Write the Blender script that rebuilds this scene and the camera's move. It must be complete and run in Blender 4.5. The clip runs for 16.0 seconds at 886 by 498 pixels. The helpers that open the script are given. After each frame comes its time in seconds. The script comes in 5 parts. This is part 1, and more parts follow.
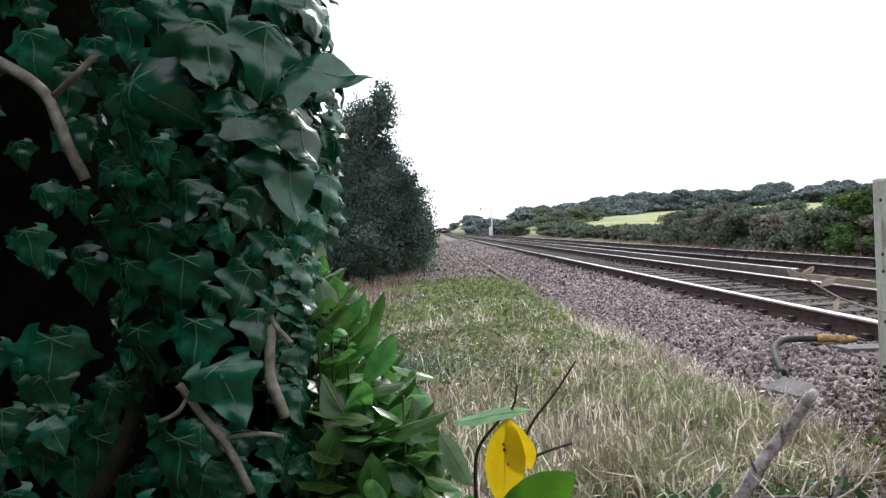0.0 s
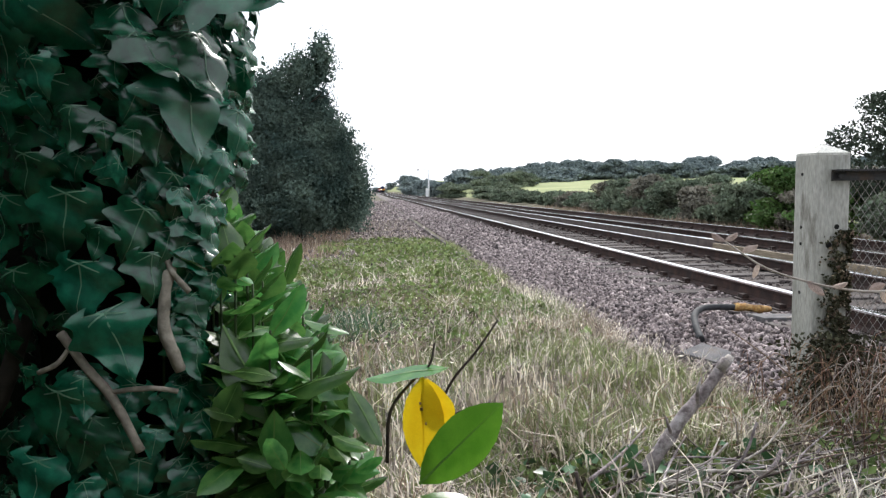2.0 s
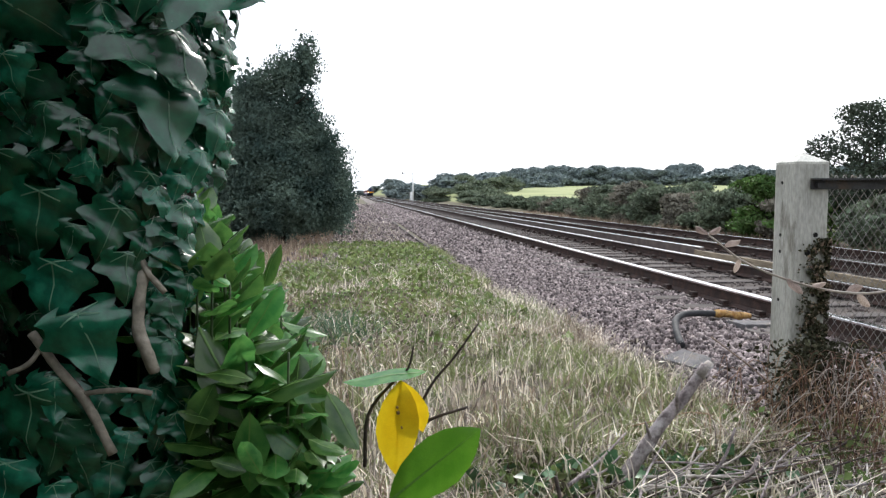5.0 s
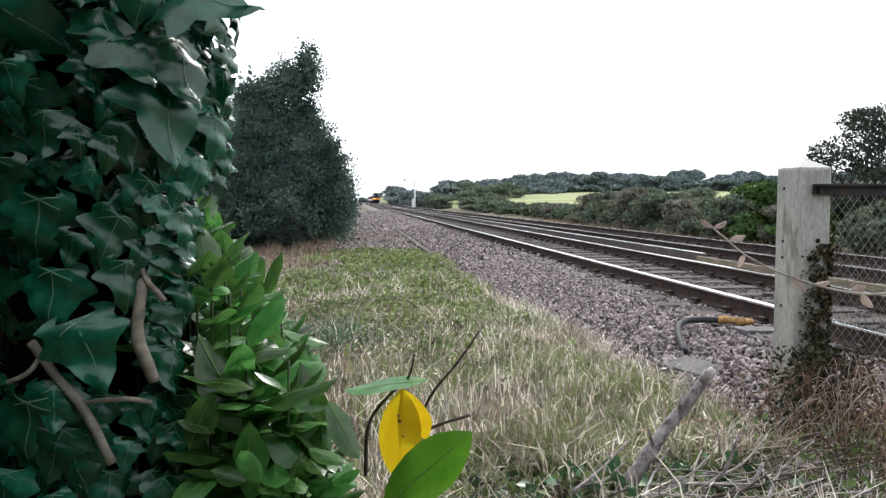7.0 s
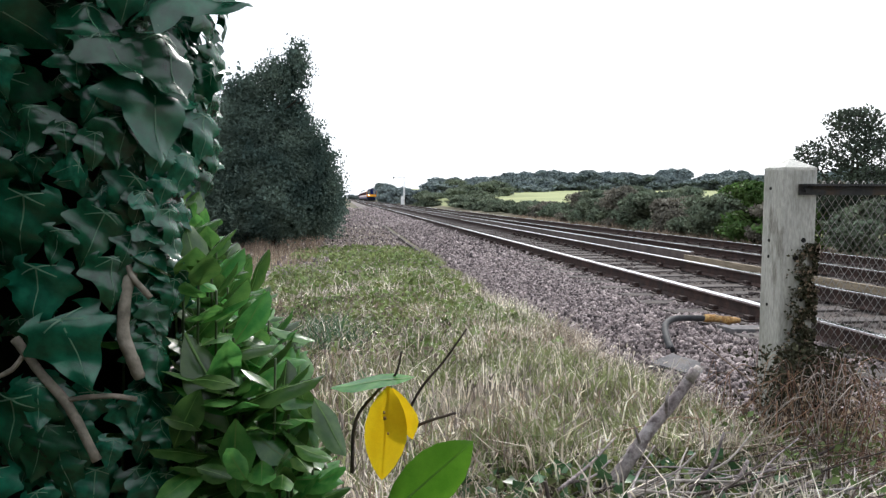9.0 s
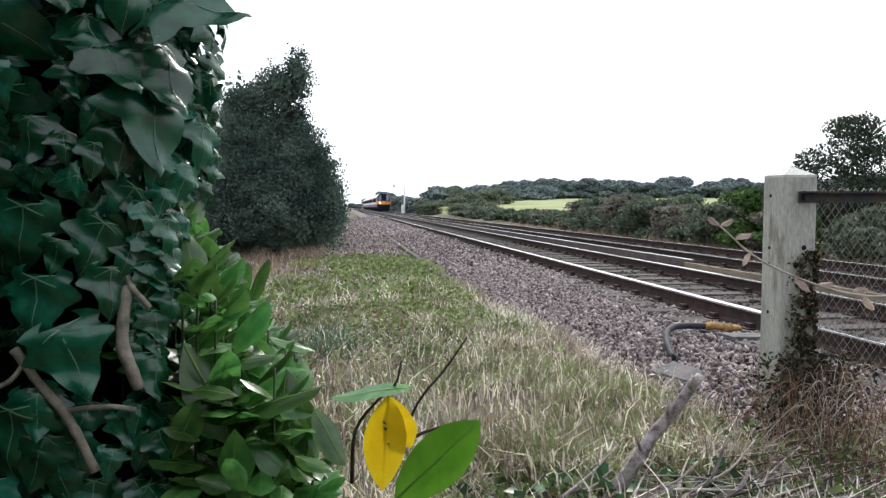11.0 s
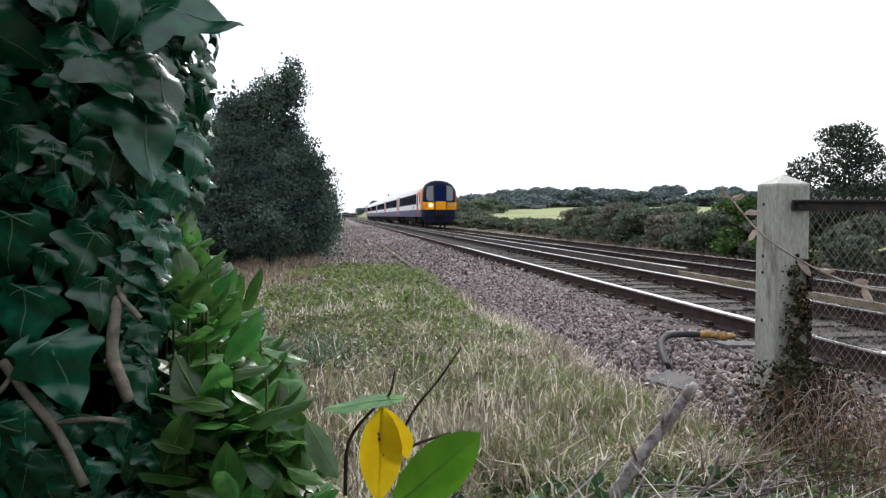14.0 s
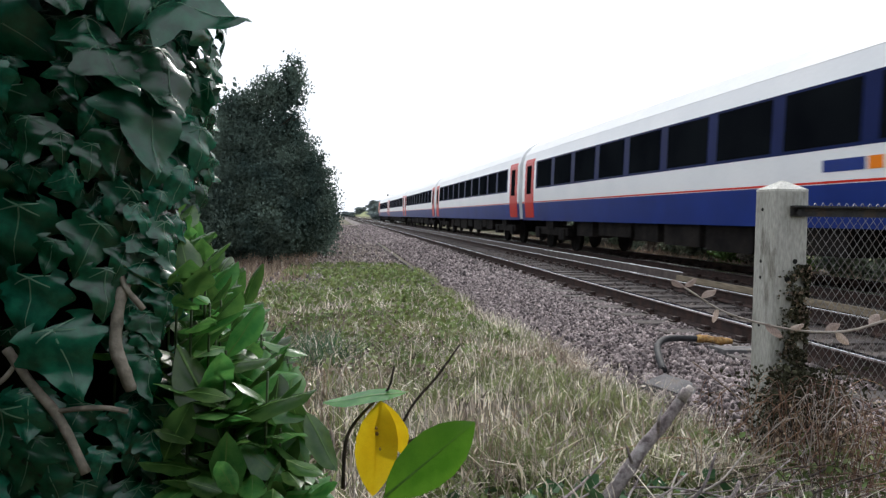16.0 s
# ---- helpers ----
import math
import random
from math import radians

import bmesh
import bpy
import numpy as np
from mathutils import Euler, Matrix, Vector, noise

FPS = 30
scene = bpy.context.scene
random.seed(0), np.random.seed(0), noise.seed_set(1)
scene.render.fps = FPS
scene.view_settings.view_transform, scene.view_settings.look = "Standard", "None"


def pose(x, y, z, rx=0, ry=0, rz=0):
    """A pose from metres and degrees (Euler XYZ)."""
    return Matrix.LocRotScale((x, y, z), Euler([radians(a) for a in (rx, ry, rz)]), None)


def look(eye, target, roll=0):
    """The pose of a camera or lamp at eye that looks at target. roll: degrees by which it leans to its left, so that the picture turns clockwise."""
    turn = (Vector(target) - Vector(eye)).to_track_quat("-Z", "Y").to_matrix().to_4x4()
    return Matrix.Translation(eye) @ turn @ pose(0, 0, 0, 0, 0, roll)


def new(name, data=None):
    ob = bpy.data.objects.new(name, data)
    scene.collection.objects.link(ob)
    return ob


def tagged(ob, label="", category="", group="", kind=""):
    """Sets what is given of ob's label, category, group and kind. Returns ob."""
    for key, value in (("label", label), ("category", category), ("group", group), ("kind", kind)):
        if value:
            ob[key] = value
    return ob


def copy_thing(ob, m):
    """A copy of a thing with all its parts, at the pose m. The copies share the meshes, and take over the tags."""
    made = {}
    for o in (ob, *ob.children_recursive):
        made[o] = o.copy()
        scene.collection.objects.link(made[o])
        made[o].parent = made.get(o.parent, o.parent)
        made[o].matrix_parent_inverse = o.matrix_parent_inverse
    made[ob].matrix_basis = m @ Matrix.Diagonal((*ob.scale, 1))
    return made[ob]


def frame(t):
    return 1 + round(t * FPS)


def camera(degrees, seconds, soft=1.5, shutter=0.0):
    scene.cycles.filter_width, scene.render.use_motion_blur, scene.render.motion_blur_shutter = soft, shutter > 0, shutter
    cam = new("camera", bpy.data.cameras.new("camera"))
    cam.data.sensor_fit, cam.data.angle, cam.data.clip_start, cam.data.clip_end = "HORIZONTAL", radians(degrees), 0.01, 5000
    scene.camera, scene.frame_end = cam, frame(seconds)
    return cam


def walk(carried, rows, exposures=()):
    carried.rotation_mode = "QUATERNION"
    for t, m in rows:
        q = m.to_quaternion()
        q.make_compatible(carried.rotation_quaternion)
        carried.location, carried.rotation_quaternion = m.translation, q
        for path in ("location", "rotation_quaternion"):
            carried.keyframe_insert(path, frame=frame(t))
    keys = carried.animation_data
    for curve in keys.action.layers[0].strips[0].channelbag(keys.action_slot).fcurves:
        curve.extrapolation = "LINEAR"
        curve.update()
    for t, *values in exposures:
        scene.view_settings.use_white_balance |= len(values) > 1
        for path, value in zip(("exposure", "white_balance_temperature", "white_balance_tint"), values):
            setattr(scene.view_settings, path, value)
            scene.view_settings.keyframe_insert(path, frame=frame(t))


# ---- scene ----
# The camera: held by hand over the verge, nearly still after a first swing to the right.
cam = camera(62.9, 16.0, soft=1.35, shutter=0.12)
PATH = (
    (0.0, -0.0291, -0.0481, 0.9618, -0.78, -1.38, 3.08),
    (0.5, -0.0241, -0.0434, 0.9617, -1.21, -2.54, 1.41),
    (0.7, -0.0184, -0.0392, 0.9527, -2.55, -2.93, 1.25),
    (0.8, -0.0165, -0.0293, 0.9476, -3.31, -3.45, 0.18),
    (0.9, -0.0163, -0.0174, 0.9393, -0.61, -4.96, 1.07),
    (1.0, -0.0156, -0.0131, 0.9397, -0.66, -6.04, -0.07),
    (1.2, -0.0145, -0.0167, 0.9424, -1.62, -4.50, 0.37),
    (1.5, -0.0132, -0.0088, 0.9464, -4.45, -5.46, 0.98),
    (2.0, -0.0109, -0.0051, 0.9484, -5.78, -4.65, 0.74),
    (2.5, -0.0091, -0.0053, 0.9481, -5.37, -4.45, 1.10),
    (3.0, -0.0076, -0.0053, 0.9485, -5.55, -4.30, 1.10),
    (3.5, -0.0069, -0.0031, 0.9474, -6.53, -4.52, 0.39),
    (6.0, -0.0067, -0.0032, 0.9473, -7.05, -4.06, 0.01),
    (6.5, -0.0058, -0.0014, 0.9475, -6.86, -3.90, 0.12),
    (7.0, -0.0052, -0.0008, 0.9478, -6.87, -3.81, 0.18),
    (7.5, -0.0063, -0.0010, 0.9480, -6.97, -3.68, 0.17),
    (8.0, -0.0052, -0.0017, 0.9483, -7.02, -3.58, 0.05),
    (8.5, -0.0042, -0.0010, 0.9483, -7.69, -3.99, -0.11),
    (9.0, -0.0037, -0.0026, 0.9482, -7.72, -4.00, -0.14),
    (11.5, -0.0027, -0.0016, 0.9489, -7.72, -3.18, 0.11),
    (12.0, -0.0033, -0.0001, 0.9487, -7.80, -3.10, 0.21),
    (12.5, -0.0023, -0.0014, 0.9488, -7.83, -3.04, 0.14),
    (13.0, -0.0026, 0.0007, 0.9490, -7.88, -2.97, -0.06),
    (13.5, -0.0028, 0.0009, 0.9494, -8.01, -2.72, -0.07),
    (14.0, -0.0015, 0.0019, 0.9490, -8.14, -2.63, 0.13),
    (14.5, 0.0000, 0.0000, 0.9500, -8.20, -2.80, -0.00),
    (15.0, -0.0008, 0.0013, 0.9489, -8.26, -2.76, -0.08),
    (15.5, 0.0016, -0.0020, 0.9487, -8.13, -2.70, -0.25),
    (16.0, -0.0047, -0.0055, 0.9456, -8.21, -2.57, -0.79),
)
walk(cam, [(t, pose(x, y, z, 90 + pitch, roll, yaw)) for t, x, y, z, yaw, pitch, roll in PATH],
     ((0.0, 0.41), (1.5, 0.48), (7.0, 0.43), (9.0, 0.39), (12.5, 0.23), (14.5, 0.08), (16.0, 0.08)))

# ---- light: bright overcast sky, a veiled sun high over the far side ----
world = bpy.data.worlds.new("overcast_sky")
scene.world = world
world.use_nodes = True
wn, wl = world.node_tree.nodes, world.node_tree.links
sky = wn.new("ShaderNodeTexSky")
sky.sky_type, sky.sun_disc = "NISHITA", False
sky.sun_elevation, sky.sun_rotation = radians(39), radians(25)
sky.dust_density, sky.air_density = 4.0, 1.0
cloud = wn.new("ShaderNodeMix")
cloud.data_type = "RGBA"
cloud.inputs[0].default_value = 0.86
cloud.inputs[7].default_value = (10.7, 11.3, 12.3, 1)
wl.new(sky.outputs[0], cloud.inputs[6])
wl.new(cloud.outputs[2], wn["Background"].inputs[0])
wn["Background"].inputs[1].default_value = 0.108
sun = new("veiled_sun", bpy.data.lights.new("veiled_sun", "SUN"))
sun.data.energy, sun.data.angle, sun.data.color = 2.8, radians(10), (1.0, 0.97, 0.93)
sun.matrix_world = look((17, 36, 32), (0, 0, 0))


# ---- materials ----
def mat(name, c1, c2, scale=8.0, rough=0.7, bump=0.3, bscale=60.0, metal=0.0, vary=0.0, through_light=0.0, island=False, spec=0.35, stain=None, stretch=None, coat=0.0, grain=0.21):
    """Two-tone surface: broad noise mixes c1 and c2, fine noise darkens and gives relief; vary: brightness from piece to piece."""
    m = bpy.data.materials.new(name)
    m.use_nodes = True
    n, l = m.node_tree.nodes, m.node_tree.links
    b = n["Principled BSDF"]
    co = n.new("ShaderNodeTexCoord")
    src = co.outputs["Object"]
    if stretch:
        mp = n.new("ShaderNodeMapping")
        mp.inputs["Scale"].default_value = stretch
        l.new(src, mp.inputs[0])
        src = mp.outputs[0]
    n1 = n.new("ShaderNodeTexNoise")
    n1.inputs["Scale"].default_value, n1.inputs["Detail"].default_value = scale, 5
    l.new(src, n1.inputs["Vector"])
    r1 = n.new("ShaderNodeValToRGB")
    r1.color_ramp.elements[0].position, r1.color_ramp.elements[1].position = 0.34, 0.66
    r1.color_ramp.elements[0].color, r1.color_ramp.elements[1].color = (*c1, 1), (*c2, 1)
    l.new(n1.outputs[0], r1.inputs[0])
    col = r1.outputs[0]
    n2 = n.new("ShaderNodeTexNoise")
    n2.inputs["Scale"].default_value, n2.inputs["Detail"].default_value = bscale, 4
    l.new(src, n2.inputs["Vector"])
    hsv = n.new("ShaderNodeHueSaturation")
    mr = n.new("ShaderNodeMapRange")
    mr.inputs[1].default_value, mr.inputs[2].default_value = 0.3, 0.7
    mr.inputs[3].default_value, mr.inputs[4].default_value = 1 - grain, 1 + grain
    l.new(n2.outputs[0], mr.inputs[0])
    val = mr.outputs[0]
    if vary:
        src_r = n.new("ShaderNodeNewGeometry").outputs["Random Per Island"] if island else n.new("ShaderNodeObjectInfo").outputs["Random"]
        m2 = n.new("ShaderNodeMapRange")
        m2.inputs[3].default_value, m2.inputs[4].default_value = 1 - vary, 1 + vary
        l.new(src_r, m2.inputs[0])
        mul = n.new("ShaderNodeMath")
        mul.operation = "MULTIPLY"
        l.new(val, mul.inputs[0])
        l.new(m2.outputs[0], mul.inputs[1])
        val = mul.outputs[0]
        m3 = n.new("ShaderNodeMapRange")
        m3.inputs[3].default_value, m3.inputs[4].default_value = 0.5 - 0.035 * vary, 0.5 + 0.035 * vary
        l.new(src_r, m3.inputs[0])
        l.new(m3.outputs[0], hsv.inputs["Hue"])
    l.new(val, hsv.inputs["Value"])
    l.new(col, hsv.inputs["Color"])
    col = hsv.outputs[0]
    if stain:
        n3 = n.new("ShaderNodeTexNoise")
        n3.inputs["Scale"].default_value, n3.inputs["Detail"].default_value, n3.inputs["Roughness"].default_value = stain[1], 8, 0.7
        l.new(src, n3.inputs["Vector"])
        r3 = n.new("ShaderNodeValToRGB")
        r3.color_ramp.elements[0].position, r3.color_ramp.elements[1].position = 0.52, 0.66
        l.new(n3.outputs[0], r3.inputs[0])
        mx = n.new("ShaderNodeMix")
        mx.data_type = "RGBA"
        mx.inputs[7].default_value = (*stain[0], 1)
        l.new(r3.outputs[0], mx.inputs[0])
        l.new(col, mx.inputs[6])
        col = mx.outputs[2]
    l.new(col, b.inputs["Base Color"])
    b.inputs["Roughness"].default_value, b.inputs["Metallic"].default_value = rough, metal
    b.inputs["Specular IOR Level"].default_value = spec
    b.inputs["Coat Weight"].default_value = coat
    if bump:
        bp = n.new("ShaderNodeBump")
        bp.inputs["Strength"].default_value, bp.inputs["Distance"].default_value = bump, 0.4 / bscale
        l.new(n2.outputs[0], bp.inputs["Height"])
        l.new(bp.outputs[0], b.inputs["Normal"])
    if through_light:
        tr = n.new("ShaderNodeBsdfTranslucent")
        l.new(col, tr.inputs[0])
        ms = n.new("ShaderNodeMixShader")
        ms.inputs[0].default_value = through_light
        l.new(b.outputs[0], ms.inputs[1])
        l.new(tr.outputs[0], ms.inputs[2])
        l.new(ms.outputs[0], n["Material Output"].inputs[0])
    return m


def glow(name, colour, strength):
    m = bpy.data.materials.new(name)
    m.use_nodes = True
    b = m.node_tree.nodes["Principled BSDF"]
    b.inputs["Base Color"].default_value = (*colour, 1)
    b.inputs["Emission Color"].default_value = (*colour, 1)
    b.inputs["Emission Strength"].default_value = strength
    return m


def ground_material():
    """Earth and short turf; beyond the line a pale green hay field."""
    m = mat("verge_earth", (0.055, 0.046, 0.03), (0.12, 0.10, 0.06), 1.6, 0.95, 0.6, 30.0, stain=((0.07, 0.10, 0.03), 0.8))
    n, l = m.node_tree.nodes, m.node_tree.links
    b = n["Principled BSDF"]
    old = b.inputs["Base Color"].links[0].from_socket
    co = n.new("ShaderNodeTexCoord")
    sep = n.new("ShaderNodeSeparateXYZ")
    l.new(co.outputs["Object"], sep.inputs[0])
    edge = n.new("ShaderNodeMapRange")
    edge.inputs[1].default_value, edge.inputs[2].default_value = 13.5, 15.0
    l.new(sep.outputs[0], edge.inputs[0])
    nz = n.new("ShaderNodeTexNoise")
    nz.inputs["Scale"].default_value, nz.inputs["Detail"].default_value = 0.12, 8
    l.new(co.outputs["Object"], nz.inputs["Vector"])
    rp = n.new("ShaderNodeValToRGB")
    rp.color_ramp.elements[0].position, rp.color_ramp.elements[1].position = 0.4, 0.6
    rp.color_ramp.elements[0].color, rp.color_ramp.elements[1].color = (0.185, 0.215, 0.085, 1), (0.26, 0.285, 0.125, 1)
    l.new(nz.outputs[0], rp.inputs[0])
    mx = n.new("ShaderNodeMix")
    mx.data_type = "RGBA"
    l.new(edge.outputs[0], mx.inputs[0])
    l.new(old, mx.inputs[6])
    l.new(rp.outputs[0], mx.inputs[7])
    l.new(mx.outputs[2], b.inputs["Base Color"])
    return m


M = dict(
    ground=ground_material(),
    ballast=mat("ballast_bed", (0.06, 0.052, 0.048), (0.25, 0.22, 0.205), 17, 0.95, 1.0, 26, stain=((0.10, 0.07, 0.055), 0.9)),
    stone=mat("ballast_stone", (0.072, 0.056, 0.056), (0.33, 0.272, 0.272), 26, 0.9, 0.4, 90, vary=0.8, island=True),
    stone_one=mat("ballast_stone_single", (0.080, 0.062, 0.062), (0.36, 0.295, 0.295), 26, 0.9, 0.4, 90, vary=0.8),
    bed_dark=mat("stained_ballast_bed", (0.026, 0.021, 0.020), (0.060, 0.049, 0.046), 14, 0.95, 1.0, 26, stain=((0.05, 0.034, 0.027), 0.9)),
    stone_dark=mat("rust_stained_stone", (0.055, 0.044, 0.041), (0.125, 0.103, 0.097), 30, 0.9, 0.4, 90, vary=0.5, island=True),
    slab=mat("dull_grey_slab", (0.08, 0.078, 0.082), (0.15, 0.143, 0.147), 9, 0.9, 0.4, 70, stain=((0.12, 0.10, 0.08), 8.0)),
    rust=mat("rusty_rail_web", (0.022, 0.013, 0.011), (0.055, 0.029, 0.023), 9, 0.85, 0.4, 70, stain=((0.03, 0.022, 0.02), 3.0)),
    rail_top=mat("polished_rail_head", (0.93, 0.935, 0.95), (0.97, 0.97, 0.97), 2, 0.09, 0.0, 40, metal=1.0, stretch=(8, 0.3, 8)),
    conductor=mat("conductor_rail_steel", (0.07, 0.055, 0.05), (0.14, 0.11, 0.10), 6, 0.6, 0.3, 50, metal=0.3),
    sleeper=mat("weathered_sleeper", (0.045, 0.038, 0.037), (0.105, 0.092, 0.088), 5, 0.95, 0.6, 45, vary=0.3, stain=((0.055, 0.04, 0.032), 4.0)),
    board=mat("guard_board_wood", (0.17, 0.135, 0.095), (0.30, 0.245, 0.17), 5, 0.85, 0.5, 60, stretch=(6, 0.8, 6)),
    concrete=mat("weathered_concrete", (0.34, 0.335, 0.30), (0.50, 0.49, 0.455), 9, 0.92, 0.55, 110, stain=((0.17, 0.16, 0.135), 9.0), stretch=(1, 1, 0.28)),
    cap=mat("pale_concrete_cap", (0.50, 0.49, 0.45), (0.66, 0.65, 0.60), 16, 0.92, 0.5, 110, stain=((0.3, 0.3, 0.26), 12.0)),
    black_steel=mat("black_painted_steel", (0.018, 0.018, 0.02), (0.045, 0.042, 0.045), 12, 0.55, 0.3, 90, stain=((0.07, 0.045, 0.03), 9.0)),
    hole=mat("bolt_hole", (0.008, 0.008, 0.008), (0.016, 0.015, 0.014), 20, 0.95, 0.0),
    wire=mat("galvanised_wire", (0.20, 0.19, 0.19), (0.34, 0.33, 0.32), 40, 0.5, 0.2, 200, metal=0.6, stain=((0.16, 0.11, 0.08), 12.0)),
    cable=mat("black_cable_sheath", (0.016, 0.017, 0.02), (0.035, 0.036, 0.04), 20, 0.75, 0.2, 120),
    orange=mat("orange_cable_end", (0.26, 0.12, 0.03), (0.42, 0.27, 0.10), 30, 0.85, 0.6, 60, stain=((0.16, 0.11, 0.075), 25)),
    ivy=mat("ivy_leaf", (0.003, 0.062, 0.031), (0.009, 0.120, 0.058), 5, 0.25, 0.05, 60, vary=0.45, through_light=0.05, spec=0.62, grain=0.05),
    ivy_vein=mat("ivy_vein", (0.075, 0.19, 0.115), (0.12, 0.25, 0.155), 60, 0.4, 0.1, 120, vary=0.3, grain=0.10),
    laurel=mat("laurel_leaf", (0.048, 0.155, 0.036), (0.115, 0.255, 0.062), 4, 0.27, 0.05, 120, vary=0.6, through_light=0.44, spec=0.7, grain=0.10),
    # laurel again for the big leaf, its light from behind put into the green
    laurel_backlit=mat("backlit_laurel_leaf", (0.055, 0.17, 0.012), (0.10, 0.25, 0.022), 4, 0.3, 0.05, 120, through_light=0.5, spec=0.6, grain=0.10),
    laurel_vein=mat("laurel_midrib", (0.08, 0.19, 0.03), (0.13, 0.26, 0.05), 40, 0.45, 0.1, 120, grain=0.10),
    laurel_stem=mat("laurel_stem", (0.02, 0.045, 0.012), (0.045, 0.08, 0.02), 20, 0.7, 0.2, 120),
    yellow=mat("yellow_leaf", (0.80, 0.53, 0.012), (0.90, 0.66, 0.02), 4, 0.45, 0.15, 140, through_light=0.3, grain=0.10),
    bark=mat("ivy_stem_bark", (0.17, 0.15, 0.12), (0.36, 0.315, 0.26), 60, 0.9, 0.6, 160),
    dead_wood=mat("grey_dead_wood", (0.11, 0.088, 0.088), (0.33, 0.285, 0.285), 30, 0.9, 0.8, 120, vary=0.3, stain=((0.50, 0.46, 0.46), 11.0)),
    pale_stick=mat("bleached_stick", (0.24, 0.21, 0.19), (0.56, 0.51, 0.47), 12, 0.9, 0.5, 120, vary=0.4),
    twig=mat("dark_twig", (0.035, 0.026, 0.022), (0.08, 0.06, 0.05), 40, 0.85, 0.4, 150),
    trunk=mat("dark_trunk", (0.014, 0.012, 0.009), (0.035, 0.029, 0.021), 20, 0.95, 0.6, 80),
    # shade in the gaps of the ivy is put into this near-black colour
    ivy_core=mat("ivy_gap_shade", (0.003, 0.004, 0.003), (0.008, 0.009, 0.006), 20, 0.95, 0.5, 80, spec=0.02),
    straw=mat("dry_grass", (0.37, 0.305, 0.25), (0.86, 0.78, 0.70), 3, 0.8, 0.0, 30, vary=0.8, island=True, through_light=0.15),
    bracken=mat("red_brown_bracken", (0.15, 0.082, 0.055), (0.33, 0.19, 0.13), 3, 0.85, 0.0, 30, vary=0.5, through_light=0.1),
    brown_grass=mat("brown_grass", (0.22, 0.160, 0.118), (0.39, 0.295, 0.225), 3, 0.85, 0.0, 30, vary=0.5, island=True, through_light=0.25),
    grass=mat("green_grass", (0.15, 0.185, 0.075), (0.30, 0.32, 0.16), 3, 0.7, 0.0, 30, vary=0.5, island=True, through_light=0.35),
    withered=mat("withered_weed", (0.12, 0.095, 0.075), (0.27, 0.215, 0.18), 3, 0.85, 0.0, 30, vary=0.6, island=True, through_light=0.15),
    weed=mat("weed_leaf", (0.095, 0.145, 0.042), (0.22, 0.26, 0.095), 3, 0.6, 0.0, 30, vary=0.5, island=True, through_light=0.25),
    weed_dark=mat("ground_ivy_leaf", (0.035, 0.09, 0.038), (0.075, 0.16, 0.07), 3, 0.4, 0.0, 30, vary=0.5, island=True, through_light=0.1),
    hedge=mat("hedge_foliage", (0.036, 0.062, 0.057), (0.125, 0.172, 0.140), 1.2, 0.85, 0.0, 30, vary=0.25, island=True, spec=0.03, through_light=0.15),
    bush=mat("bush_foliage", (0.10, 0.13, 0.092), (0.19, 0.22, 0.152), 0.8, 0.7, 0.0, 30, vary=0.5, island=True, spec=0.1, through_light=0.15),
    bush_brown=mat("brown_bush_foliage", (0.14, 0.135, 0.112), (0.235, 0.215, 0.175), 0.8, 0.75, 0.0, 30, vary=0.45, island=True, spec=0.1, through_light=0.15),
    bush_green=mat("green_bush_foliage", (0.055, 0.105, 0.03), (0.11, 0.18, 0.05), 0.8, 0.6, 0.0, 30, vary=0.5, island=True, spec=0.15, through_light=0.2),
    moss=mat("dark_moss", (0.034, 0.036, 0.022), (0.085, 0.082, 0.052), 14, 0.95, 0.3, 60, vary=0.5, island=True, spec=0.05),
    # distance haze is put into this pale blue-grey leaf colour
    far_tree=mat("hazed_tree_foliage", (0.16, 0.20, 0.205), (0.23, 0.275, 0.265), 0.3, 0.8, 0.0, 30, vary=0.22, island=True, spec=0.1),
    tree=mat("tree_foliage", (0.030, 0.042, 0.032), (0.062, 0.080, 0.056), 1.0, 0.6, 0.0, 30, vary=0.5, island=True, spec=0.1, through_light=0.2),
    bramble_dry=mat("dry_bramble_leaf", (0.27, 0.20, 0.17), (0.50, 0.40, 0.35), 20, 0.8, 0.2, 90, vary=0.35, through_light=0.25),
    dead_leaf=mat("dead_leaf", (0.14, 0.108, 0.080), (0.34, 0.255, 0.185), 6, 0.85, 0.0, 30, vary=0.6, island=True, spec=0.1),
    white_steel=mat("pale_grey_steel", (0.62, 0.63, 0.64), (0.75, 0.75, 0.75), 2, 0.5, 0.1, 30),
    t_white=mat("white_coach_paint", (0.76, 0.77, 0.78), (0.83, 0.83, 0.83), 0.7, 0.28, 0.0, 20, grain=0.03),
    t_roof=mat("pale_roof", (0.82, 0.84, 0.85), (0.88, 0.88, 0.88), 0.5, 0.45, 0.0, 10, grain=0.03),
    t_blue=mat("deep_blue_paint", (0.004, 0.022, 0.15), (0.007, 0.032, 0.21), 0.8, 0.35, 0.0, 20, spec=0.25, grain=0.03),
    t_band=mat("dark_blue_window_band", (0.003, 0.009, 0.055), (0.005, 0.014, 0.080), 0.8, 0.4, 0.0, 20, spec=0.05, grain=0.03),
    t_red=mat("red_door_paint", (0.52, 0.020, 0.010), (0.60, 0.028, 0.014), 1.0, 0.3, 0.0, 20, grain=0.03, spec=0.15),
    t_orange=mat("orange_paint", (0.78, 0.20, 0.008), (0.84, 0.25, 0.012), 1.0, 0.3, 0.0, 20, grain=0.03, spec=0.15),
